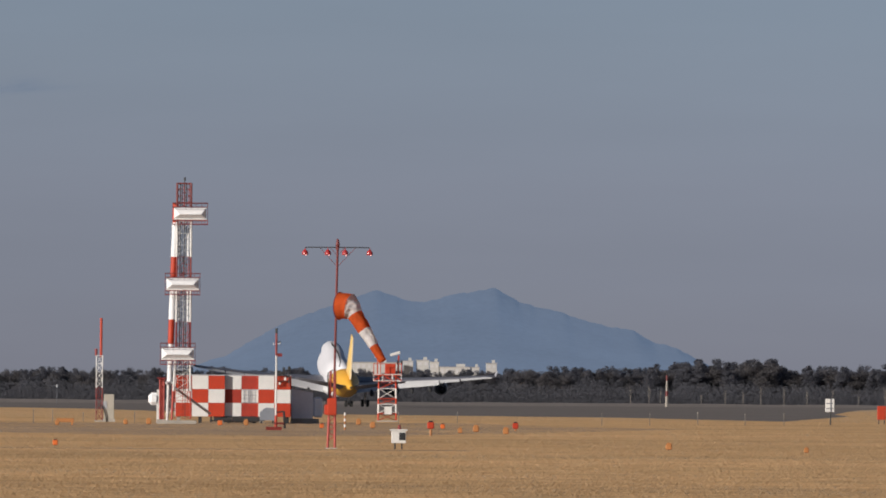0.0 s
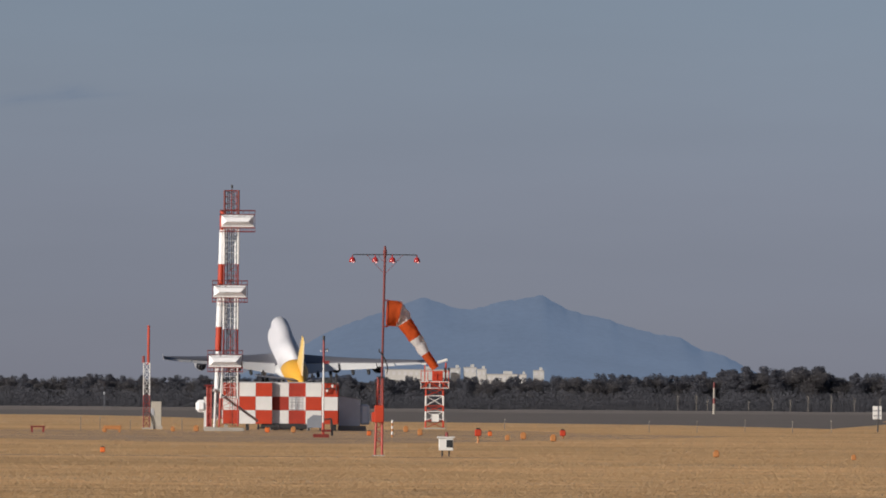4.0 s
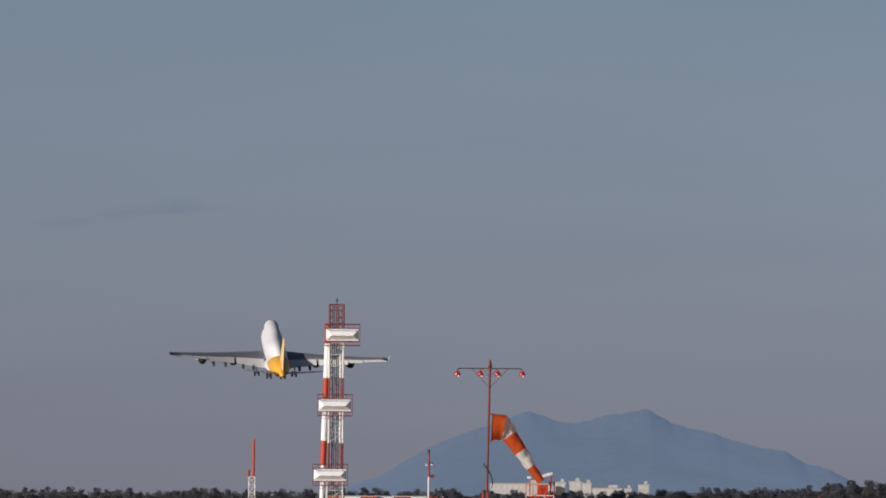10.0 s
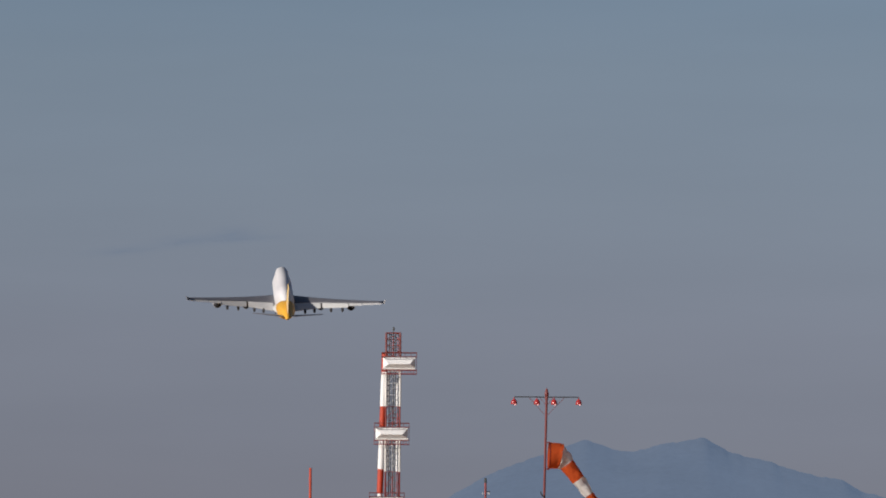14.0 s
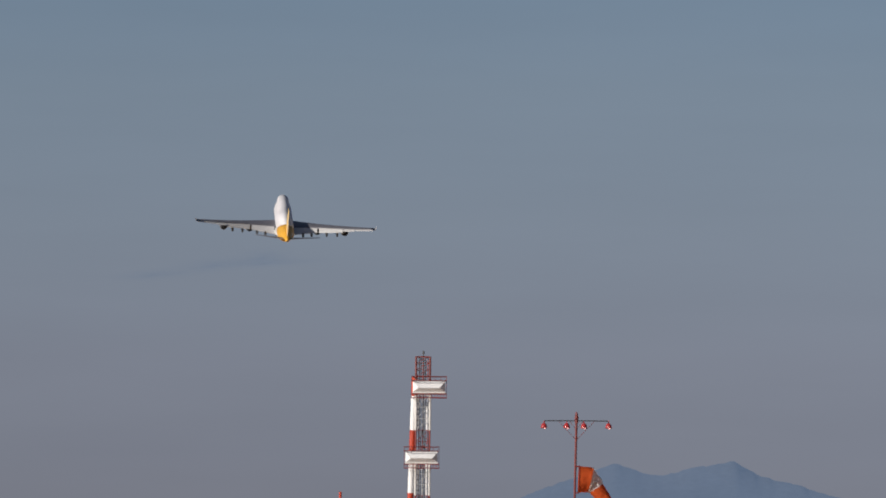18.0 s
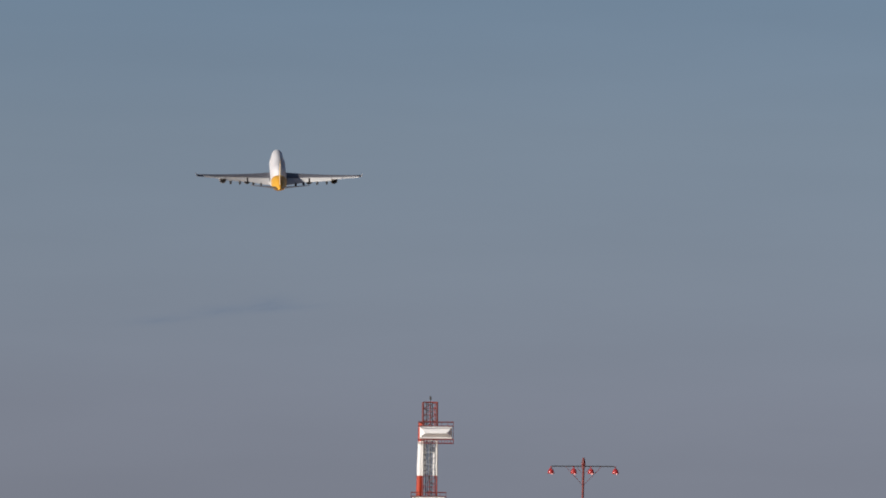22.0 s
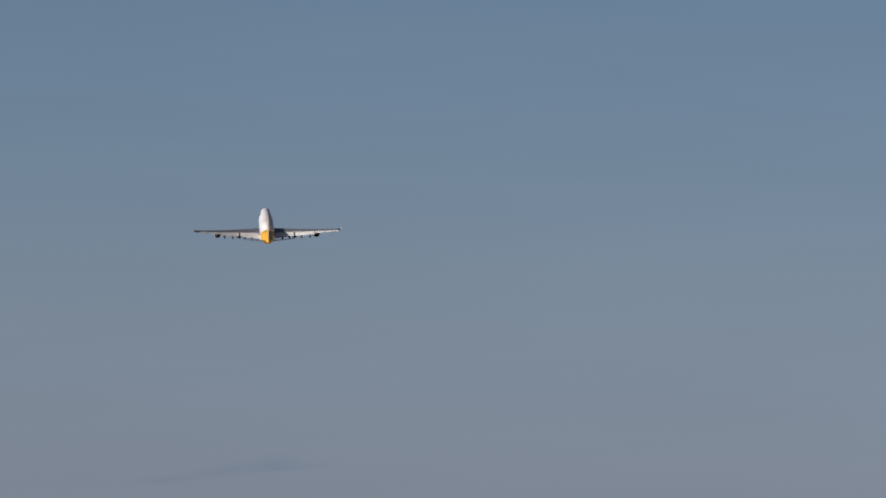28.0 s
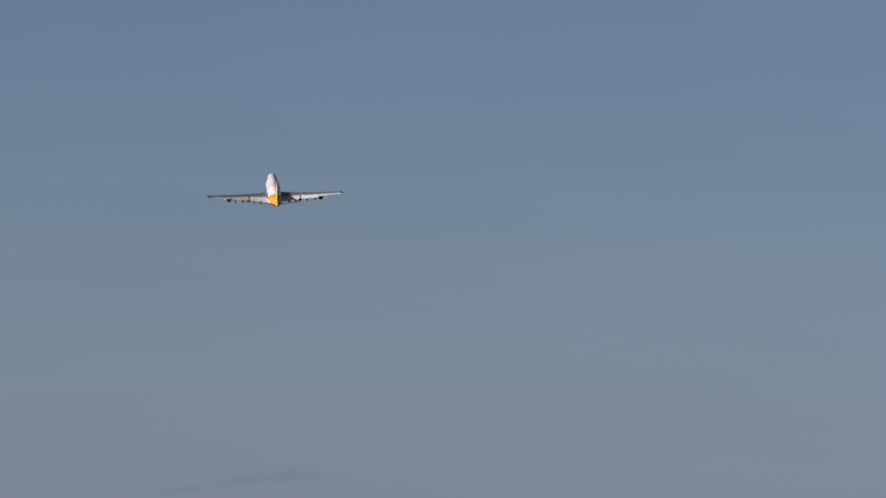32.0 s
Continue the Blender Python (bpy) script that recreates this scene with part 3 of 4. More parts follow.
        for zz, deep, count in ((z + top + 0.05, 0.25, 7), (z + low - 0.36, 0.24, 13)):
            ties = []
            for e in (0, deep):
                q = [(x - w - 0.08, -0.9, zz + e), (x + w + 0.08, -0.9, zz + e), (x + w + 0.08, 0.45, zz + e), (x - w - 0.08, 0.45, zz + e)]
                ties += [(q[i], q[(i + 1) % 4], 0.026) for i in range(4)]
            for i in range(count):
                xx = x - w - 0.08 + (2 * w + 0.16) * i / (count - 1)
                ties.append(((xx, -0.9, zz), (xx, -0.9, zz + deep), 0.016))
                ties.append(((xx, 0.45, zz), (xx, 0.45, zz + deep), 0.016))
            bars("rail_bar", ties, M_OXIDE if count == 7 else M_MAST, t)
        bars("corner_bar", [((x + sx, 0.45, z + low - 0.36), (x + sx, 0.45, z + top + 0.3), 0.014) for sx in (-w - 0.08, w + 0.08)], M_MAST, t)
        part("bracket", boxes((x, -0.1, z + 0.2, 0.9, 0.6, 0.06), (x, -0.1, z - 0.2, 0.9, 0.6, 0.06)), M_MAST, t)
    bm = bmesh.new()
    rod(bm, (0.05, 0, 14.75), (0.05, 0, 14.98), 0.03)
    rod(bm, (0.05, 0, 14.94), (0.05, 0, 15.14), 0.07, 0.05, 8)
    part("obstruction_light", bm, M_DARK, t, "dark lamp on the tower top")
    part("top_plate", boxes((0.05, 0, 14.76, 0.8, 0.7, 0.05)), M_RED, t)


def shelter(x, y, cols, first, w, label, red=M_RED, rows=3, ph=0.87, deep=2.6):
    """An equipment hut on feet, faced with chequered panels."""
    h = rows * ph
    s = thing("equipment_shelter", x, y, 0, label, "equipment hut", "chequered equipment huts")
    part("body", boxes((w / 2, deep / 2, 0.42 + h / 2, w - 0.02, deep, h - 0.02)), M_GREY, s)
    part("roof", boxes((w / 2, deep / 2, 0.45 + h, w + 0.06, deep + 0.1, 0.06)), M_GREY, s)
    for i in range(max(2, cols)):
        fx = 0.2 + (w - 0.4) * i / (max(2, cols) - 1)
        part("foot", boxes((fx, 0.25, 0.2, 0.22, 0.22, 0.42)), M_DARK if i % 2 else M_CONCRETE, s)
    pw = w / cols
    data = {}
    for c in range(cols):
        for r in range(rows):
            m = red if (c + r + first) % 2 == 0 else M_WHITE
            key = (m.name, "front")
            if key not in data:
                data[key] = mesh_of("panel", boxes((0, 0, 0, pw - 0.012, 0.05, ph - 0.012, None, 0.008)), m)
            part("panel", data[key], None, s, at=((c + 0.5) * pw, -0.03, 0.42 + (rows - r - 0.5) * ph))
    for c in range(round(deep)):
        for r in range(rows):
            m = red if (c + r + first) % 2 == 1 else M_WHITE
            key = (m.name, "side")
            if key not in data:
                data[key] = mesh_of("panel", boxes((0, 0, 0, 0.05, deep / round(deep) - 0.012, ph - 0.012)), m)
            for side in (-0.03, w + 0.03):
                part("panel", data[key], None, s, at=(side, (c + 0.5) * deep / round(deep), 0.42 + (rows - r - 0.5) * ph))
    return s


def shelters():
    shelter(-0.43, 611, 3, 0, 3.13, "red and white chequered equipment hut beside the antenna tower")
    # the middle hut's red panels are darker and more mottled than its neighbours'
    mid = shelter(2.74, 611.40, 2, 1, 2.05, "half-shaded red and white chequered equipment hut with a barred window", M_DARKRED)
    # grille bars; the heavier crossbars stand in for shadow lines on the panel
    bars("grille_and_shadow_line", [((x, -0.09, 1.32), (x, -0.09, 2.13), w) for x, w in ((1.2, 0.016), (1.44, 0.026), (1.54, 0.03), (1.66, 0.022), (1.88, 0.016))] +
         [((1.08, -0.10, z), (1.98, -0.10, z), w) for z, w in ((1.5, 0.016), (1.62, 0.024), (1.80, 0.03), (1.98, 0.016))], M_GREY, mid)
    part("grille_frame", boxes((1.53, -0.07, 1.34, 0.92, 0.04, 0.06), (1.53, -0.07, 2.11, 0.92, 0.04, 0.06)), M_GREY, mid)
    # dark boxes fill the space under the middle hut
    part("dark_underside", boxes((0.9, 0.25, 0.30, 3.3, 1.1, 0.30, None, 0.06), (0.9, 0.2, 0.16, 2.2, 0.9, 0.2, None, 0.06), (-0.9, -0.1, 0.3, 0.12, 0.4, 0.5), (-0.55, -0.1, 0.16, 0.9, 0.3, 0.1)), M_DARK, mid)
    right = shelter(4.83, 611, 2, 1, 2.05, "red and white chequered equipment hut with instruments on its roof")
    ties = [((1.0 + 0.2 * i, 0.4, 3.0), (1.0 + 0.2 * i, 0.4, 3.35), 0.02) for i in range(5)] + [((1.0, 0.4, 3.35), (1.8, 0.4, 3.35), 0.02), ((1.0, 0.4, 3.18), (1.8, 0.4, 3.18), 0.02)]
    bars("roof_rail", ties, M_DARK, right)
    part("roof_instrument", boxes((1.25, 0.9, 3.2, 0.3, 0.3, 0.3), (1.62, 0.9, 3.3, 0.16, 0.16, 0.55)), M_DARK, right)
    part("front_bracket", rods([((1.15, -0.25, 2.35), (1.15, -0.25, 3.2), 0.03), ((1.95, -0.25, 2.35), (1.95, -0.25, 3.45), 0.035), ((1.15, -0.25, 2.7), (1.95, -0.25, 2.7), 0.03),
                                ((1.15, -0.25, 3.05), (1.95, -0.25, 3.05), 0.03), ((1.15, -0.25, 2.4), (1.95, -0.25, 3.05), 0.02)]), M_DARK, right)
    part("sensor", boxes((1.95, -0.25, 3.5, 0.16, 0.16, 0.28, None, 0.03), (1.45, -0.25, 3.2, 0.22, 0.14, 0.2, None, 0.03)), M_DARK, right)
    part("pale_sensor", boxes((1.7, -0.3, 2.85, 0.14, 0.1, 0.2, None, 0.02)), M_WHITE, right)
    part("pale_sensor", boxes((1.35, -0.3, 2.55, 0.14, 0.1, 0.16, None, 0.02)), M_WHITE, right)
    g = thing("grey_cabinet", 7.72, 614.0, 0, "pale grey metal cabinet with a sloping roof behind the chequered huts", "cabinet")
    bm = bmesh.new()
    loft(bm, [[(-0.75, y, 0.33), (0.62, y, 0.33), (0.62, y, 1.98), (-0.75, y, 2.22)] for y in (-0.8, 0.8)])
    part("body", bm, M_PALEGREY, g)
    bm = bmesh.new()
    loft(bm, [[(-0.79, y, 2.23), (0.66, y, 1.975), (0.66, y, 2.03), (-0.79, y, 2.285)] for y in (-0.84, 0.84)])
    part("roof", bm, M_GREY, g)
    part("side_box", boxes((0.93, 0.1, 1.05, 0.6, 1.0, 1.3, None, 0.12)), M_PALEGREY, g)
    part("plinth", boxes((0.1, 0, 0.16, 1.8, 1.5, 0.34)), M_CONCRETE, g)
    # low box over the grey lower part of the right hut's front
    k = thing("low_grey_box", 5.40, 609.4, 0, "low blue-grey box before the chequered huts", "cabinet")
    bm = bmesh.new()
    loft(bm, [[(-0.48, y, 0.2), (0.46, y, 0.2), (0.46, y, 0.98), (-0.1, y, 1.02), (-0.48, y, 0.72)] for y in (-0.35, 0.35)])
    part("body", bm, M_SLATE, k)
    for dx in (-0.38, 0.36):
        part("foot", boxes((dx, 0, 0.11, 0.12, 0.6, 0.22)), M_DARK, k)
    part("cable_run", rods([((-0.5, -0.2, 0.16), (-2.2, -0.3, 0.14), 0.05), ((-2.2, -0.3, 0.14), (-2.3, 0.6, 0.35), 0.05)], 6), M_DARK, k)
    w = thing("white_tank", -1.75, 600, 0, "white rounded tank beside the antenna tower", "tank")
    part("tank", boxes((-0.02, 0, 1.52, 0.70, 0.7, 0.78, None, 0.2)), M_RADOME, w)
    part("stand", boxes((0.3, 0, 1.05, 0.3, 0.5, 2.1)), M_WHITE, w)
    q = thing("red_lattice_post", -1.25, 586, 0, "narrow red lattice post with a flat cap on a concrete block", "post")
    for dx in (-0.13, 0.13):
        for dy in (-0.13, 0.13):
            part("leg", rods([((dx, dy, 0.2), (dx, dy, 2.8), 0.042)], 6), M_FADED, q)
    bars("lacing", [((-0.13 + 0.26 * (i % 2), -0.13, 0.3 + 0.31 * i), (0.13 - 0.26 * (i % 2), -0.13, 0.61 + 0.31 * i), 0.022) for i in range(8)], M_FADED, q)
    part("cap", boxes((0, 0, 2.79, 0.58, 0.56, 0.07)), M_MAST, q)
    part("cable_conduit", rods([((0, 0, 0.2), (0, 0, 2.75), 0.10)], 8), M_FADED, q)
    part("plinth", boxes((0, 0, 0.13, 0.6, 0.6, 0.28)), M_CONCRETE, q)


def slim_lattice(name, x, y, h, bands, w0, w1, label, category, r=0.035):
    t = thing(name, x, y, 0, label, category)
    part("foundation", boxes((0, 0, 0.04, w0 * 2 + 0.2, w0 * 2 + 0.2, 0.12)), M_CONCRETE, t)

    def legs(z):
        k = w0 + (w1 - w0) * z / h
        return [(-k, -k, z), (k, -k, z), (k, k, z), (-k, k, z)]
    for a, b, m in bands:
        for i in range(4):
            bm = bmesh.new()
            rod(bm, legs(a)[i], legs(b)[i], r, seg=6)
            part("leg", bm, m, t)
        n = max(1, round((b - a) / 0.5))
        ties = []
        for s in range(n):
            p, q = legs(a + (b - a) * s / n), legs(a + (b - a) * (s + 1) / n)
            for i in range(4):
                j = (i + 1) % 4
                ties += [(p[i], q[j], r * 0.5), (q[i], q[j], r * 0.58)]
        bars("brace", ties, m, t)
    return t


def monitor_mast():
    t = slim_lattice("monitor_mast", -5.4, 625, 4.3, [(0.1, 2.2, M_MAST), (2.2, 4.3, M_WHITE)], 0.20, 0.20, "slender red and white monitor mast with a cabinet at its foot", "mast")
    part("antenna_tube", rods([((0.1, 0, 4.2), (0.1, 0, 6.74), 0.088)], 10), M_RED, t)
    part("signal_lamp", rods([((-0.22, 0, 4.3), (-0.22, 0, 4.75), 0.09)], 8), M_MAST, t)
    c = thing("roadside_cabinet", -4.75, 624, 0, "beige steel cabinet beside the slender mast", "cabinet")
    part("body", boxes((0, 0, 1.0, 0.66, 0.5, 1.6, None, 0.02)), M_BEIGE, c)
    part("plinth", boxes((0, 0, 0.1, 0.8, 0.6, 0.22)), M_CONCRETE, c)
    part("vent", boxes((-0.25, -0.26, 1.1, 0.22, 0.03, 0.5)), M_GREY, c)
    bm = bmesh.new()
    for i in range(6):
        rod(bm, (-0.55 + 0.07 * i, -0.35, 1.1 - 0.02 * i * i * 1.6), (-0.48 + 0.07 * i, -0.35, 1.1 - 0.02 * (i + 1) ** 2 * 1.6), 0.035)
    part("cable", bm, M_DARK, c)


def second_mast():
    t = thing("signal_pole", 4.70, 482, 0, "thin red and white pole with small side antennas", "pole")
    for a, b, m, r in [(0.0, 0.75, M_RED, 0.07), (0.75, 3.75, M_WHITE, 0.045), (3.75, 4.9, M_MAST, 0.055)]:
        part("pole", rods([((0, 0, a), (0, 0, b), r)], 8), m, t)
    part("lamp", rods([((0, 0, 4.88), (0, 0, 5.12), 0.06)], 8), M_DARK, t)
    part("side_antenna", rods([((0, 0, 4.45), (0.2, 0, 4.42), 0.02), ((0.2, 0, 4.3), (0.2, 0, 4.5), 0.02)]), M_DARK, t)
    part("side_lamp", boxes((0.17, 0, 3.78, 0.24, 0.12, 0.16)), M_MAST, t)
    part("cross_arm", rods([((-0.12, 0, 4.32), (0.16, 0, 4.36), 0.012), ((-0.14, 0, 4.30), (-0.14, 0, 4.39), 0.022), ((0.18, 0, 4.30), (0.18, 0, 4.39), 0.022)]), M_RADOME, t)
    part("base", boxes((-0.1, 0, 0.08, 0.8, 0.6, 0.2), (0.15, -0.1, 0.35, 0.5, 0.1, 0.1)), M_DULLRED, t)
    part("strut", rods([((0.45, 0, 0.1), (0.4, 0, 0.95), 0.06), ((0, 0, 0.9), (0.4, 0, 0.95), 0.04)]), M_DARK, t)


def lamp_mast():
    t = thing("wind_indicator_mast", 4.82, 307, 0, "faded red mast with four hanging red lamps over a windsock", "mast")
    part("footing", boxes((-0.06, 0, 0.015, 0.4, 0.4, 0.05)), M_CONCRETE, t)
    for x in (-0.17, 0.06):
        part("leg", rods([((x, 0, 0), (x * 0.6 + 0.02, 0, 2.5), 0.04)], 8), M_FADED, t)
    bars("lacing", [((-0.17, 0, 0.25 + 0.3 * i), (0.06, 0, 0.4 + 0.3 * i), 0.016) for i in range(7)] +
                        [((0.06, 0, 0.4 + 0.3 * i), (-0.17, 0, 0.55 + 0.3 * i), 0.016) for i in range(7)], M_FADED, t)
    part("switch_box", boxes((-0.04, -0.08, 1.35, 0.30, 0.2, 0.55, None, 0.02)), M_RED, t)
    part("cable_box", boxes((-0.22, -0.05, 1.25, 0.12, 0.14, 0.32, None, 0.02)), M_RED, t)
    part("pole", rods([((0.02, 0, 1.4), (0.11, 0, 6.52), 0.038)], 10), M_OXIDE, t)
    arm = [((-0.87, 0, 6.44), (1.075, 0, 6.44), 0.016)]
    for e, d in ((-0.87, -1), (1.075, 1)):
        bent = [(e + d * 0.06 * math.sin(k * math.pi / 8), 0, 6.38 + 0.06 * math.cos(k * math.pi / 8)) for k in range(5)]
        arm += [(a, b, 0.016) for a, b in zip(bent, bent[1:])]
    part("crossarm", rods(arm, 8), M_DARK, t)
    bars("arm_strut", [((-0.47, 0, 6.435), (0.10, 0, 5.82), 0.008), ((0.69, 0, 6.435), (0.10, 0, 5.82), 0.008), ((-0.12, 0, 6.435), (0.10, 0, 6.16), 0.007), ((0.34, 0, 6.435), (0.10, 0, 6.16), 0.007)], M_OXIDE, t)
    part("pole_clamp", rods([((0.105, 0, 6.36), (0.105, 0, 6.46), 0.055)], 10), M_OXIDE, t)
    part("top_beacon", lathe([(0.045, 6.46), (0.062, 6.48), (0.064, 6.56), (0.048, 6.60), (0.045, 6.66), (0.03, 6.70), (0.02, 6.72)], 0.11), M_OXIDE, t, "dark red beacon lamp", smooth=True)
    bell = None
    for x in (-0.93, -0.20, 0.35, 1.135):
        if bell is None:
            bell = mesh_of("lamp", lathe([(0.014, 0.0), (0.016, -0.06), (0.034, -0.07), (0.052, -0.085), (0.078, -0.11), (0.094, -0.145), (0.103, -0.20), (0.104, -0.235), (0.09, -0.235), (0.075, -0.15)], 0), M_LAMP, True)
        lamp = part("lamp", bell, None, t, "red enamelled bell lamp", at=(x, 0, 6.435))
        bm = bmesh.new()
        bmesh.ops.create_uvsphere(bm, u_segments=12, v_segments=8, radius=0.032, matrix=Matrix.Translation((0.03, -0.07, -0.232)))
        part("bulb", bm, M_BULB, lamp, "small glowing pinkish bulb", smooth=True)
    bm = bmesh.new()
    bend = [(-0.06, 3.42), (-0.05, 3.34), (0.03, 3.26), (0.12, 3.12), (0.19, 2.95), (0.22, 2.78), (0.19, 2.62), (0.08, 2.53), (-0.06, 2.51), (-0.16, 2.45), (-0.18, 2.34), (-0.16, 2.1), (-0.15, 1.5)]
    loft(bm, [[(x + 0.017 * math.cos(k * math.pi / 3), -0.06 + 0.017 * math.sin(k * math.pi / 3), z + 0.012 * math.cos(k * math.pi / 3)) for k in range(6)] for x, z in bend])
    part("cable", bm, M_DARK, t)


def cloth_ring(c, r, way, s, amp, n=40):
    """A ring of limp cloth round c; creases wind along the sleeve with s."""
    w = Vector(way).normalized()
    v = w.cross(Vector((0, 1, 0))).normalized()
    u = v.cross(w)
    out = []
    for i in range(n):
        a = 2 * math.pi * i / n
        k = a + 0.9 * s
        soft = noise.fractal((1.3 * math.cos(k), 1.3 * math.sin(k), 1.6 * s + 3), 1.0, 2.1, 3)
        crease = abs(noise.noise((2.4 * math.cos(k), 2.4 * math.sin(k), 2.2 * s + 9)))
        q = r * (1 + amp * (0.9 * soft + 0.2 - 1.5 * crease))
        out.append(Vector(c) + u * q * math.cos(a) + v * q * math.sin(a))
    return out


def windsock():
    s = thing("windsock", 4.92, 306.9, 4.55, "drooping orange and white striped cloth windsock on a mast", "windsock")
    bm = bmesh.new()
    loft(bm, [cloth_ring((0.09 + 0.036 * i, 0, 0.02 - 0.001 * i), 0.43 - 0.003 * i, (1, 0, -0.03 - 0.018 * i), 0.12 * i, 0.012 + 0.004 * i) for i in range(12)], caps=False)
    part("mouth_sleeve", bm, M_SOCKO, s, "orange windsock mouth", smooth=True)
    hoop = cloth_ring((0.09, 0, 0.02), 0.44, (1, 0, -0.04), 0, 0.0, 24)
    part("hoop", rods([(a, b, 0.010) for a, b in zip(hoop, hoop[1:] + hoop[:1])], 5), M_MAST, s)
    part("hanger", rods([((-0.02, 0, 0.42), (0.1, 0, 0.44), 0.018), ((-0.02, 0, -0.40), (0.1, 0, -0.42), 0.018)]), M_MAST, s)
    # the drooping tail swings about the fold
    fold = Vector((0.52, 0, 0.10))
    way = Vector((0.59, 0.0, -0.807)).normalized()

    def piece(steps):
        bm = bmesh.new()
        loft(bm, [cloth_ring(Vector(c) - fold, r, w, at, amp) for c, r, w, at, amp in steps], caps=False)
        return bm
    knee, bend = Vector((0.665, 0, -0.255)), []
    for i in range(15):
        f = i / 14
        c = Vector((0.46, 0, 0.01)).lerp(knee, f) + Vector((0.0, 0, 0.015)) * math.sin(math.pi * f)
        bend.append((c, 0.40 + (0.25 - 0.40) * f ** 0.9, Vector((1, 0, -0.2)).lerp(way, f), f * 1.1, 0.07 + 0.22 * math.sin(math.pi * f)))
    tail = part("fold_sleeve", piece(bend), M_SOCKW, s, "crumpled white windsock cloth", at=fold, smooth=True)
    for a, b, r0, r1, m, amp in [(0, 0.61, 0.25, 0.225, M_SOCKO, 0.12), (0.61, 1.21, 0.225, 0.15, M_SOCKW, 0.2), (1.21, 1.78, 0.15, 0.125, M_SOCKO, 0.14)]:
        steps = [(knee + way * (a + (b - a) * i / 12), r0 + (r1 - r0) * i / 12, way, 1.1 + 2.2 * (a + (b - a) * i / 12), amp) for i in range(13)]
        part("tail_sleeve", piece(steps), m, tail, smooth=True)
    return s, tail, fold


def instrument_box():
    t = thing("instrument_box", 6.9, 306, 0, "white instrument box with a dark window on short legs", "instrument box")
    part("body", boxes((0, 0, 0.40, 0.46, 0.42, 0.40, None, 0.015)), M_WHITE, t)
    part("roof", boxes((0, 0, 0.62, 0.56, 0.50, 0.05, None, 0.01)), M_WHITE, t)
    part("window", boxes((0.11, -0.215, 0.42, 0.20, 0.02, 0.24)), M_GLASS, t)
    for x in (-0.12, 0.10):
        part("leg", rods([((x, 0, 0), (x, 0, 0.22), 0.03)]), M_DARK, t)
    part("beacon", rods([((0.02, 0, 0.64), (0.02, 0, 0.70), 0.06), ((0.02, 0, 0.70), (0.02, 0, 0.78), 0.045)], 10), M_MAST, t)


def wind_tower():
    t = slim_lattice("weather_tower", 14.5, 680, 3.2, [(0.1, 0.6, M_RED), (0.6, 1.25, M_WHITE), (1.25, 1.65, M_RED), (1.65, 2.35, M_WHITE), (2.35, 3.3, M_RED)], 0.63, 0.60,
                     "short red and white lattice weather tower with instruments", "weather tower", 0.055)
    part("platform", boxes((0, 0, 3.3, 1.9, 1.7, 0.08)), M_RED, t)
    ties = []
    for z in (2.9, 3.35):
        q = [(-0.98, -0.85, z), (0.98, -0.85, z), (0.98, 0.85, z), (-0.98, 0.85, z)]
        ties += [(q[i], q[(i + 1) % 4], 0.03) for i in range(4)]
    for x in (-0.98, -0.35, 0.35, 0.98):
        ties.append(((x, -0.85, 2.85), (x, -0.85, 3.4), 0.03))
    bars("rail_bar", ties, M_WHITE, t)
    bars("red_rail_bar", [((x, -0.85, 3.3), (x, -0.85, 4.15), 0.03) for x in (-0.98, -0.5, 0.98)] + [((-0.98, -0.85, 4.1), (0.98, -0.85, 4.1), 0.025),
                          ((-0.98, -0.86, 2.9), (-0.35, -0.86, 3.35), 0.04), ((0.98, -0.86, 2.9), (0.35, -0.86, 3.35), 0.04), ((-0.35, -0.86, 3.35), (0.35, -0.86, 2.9), 0.04)], M_RED, t)
    part("instrument_case", boxes((0.2, 0, 3.75, 0.75, 0.6, 0.75, None, 0.03)), M_RED, t)
    part("panel", boxes((0.05, -0.75, 0.8, 0.5, 0.2, 0.55)), M_WHITE, t)
    post = part("sensor_post", rods([((0.75, 0, 3.3), (0.8, 0, 4.7), 0.06), ((-0.7, 0, 3.3), (-0.7, 0, 4.5), 0.05)]), M_RED, t)
    part("sensor_head", boxes((0.55, 0, 4.82, 0.75, 0.25, 0.2, pose(0, 0, 0, 0, -16, 0), 0.03)), M_WHITE, post)
    part("sensor_head", boxes((-0.75, 0, 4.62, 0.3, 0.2, 0.16, None, 0.02)), M_WHITE, post)
    part("side_lamp", boxes((1.0, 0, 4.2, 0.14, 0.14, 0.3), (0.72, -0.1, 4.2, 0.14, 0.14, 0.3)), M_DARK, post)


def marker(x, y, s, mat, label, stand=0.0):
    t = thing("ground_marker", x, y, 0, label, "marker", "ground markers on the grass")
    part("case", boxes((0, 0, stand + s * 0.6, s, s * 0.8, s, None, s * 0.12)), mat, t)
    part("lens", boxes((0, -0.02, stand + s * 1.18, s * 0.6, s * 0.5, s * 0.22)), M_GLASS if mat is not M_AMBER else M_AMBER, t)
    part("stake", rods([((0, 0, 0), (0, 0, stand + s * 0.2), s * 0.2)]), M_AMBER if stand else M_DARK, t)


def ground_spot(across, base):
    """Place on the ground for a sideways bearing and a drop below the horizon, both seen from the eye."""
    d = 27200.0 / (base - 702.7 - (across - 325) * 0.007)
    return (across - 325) / 17000.0 * d, d


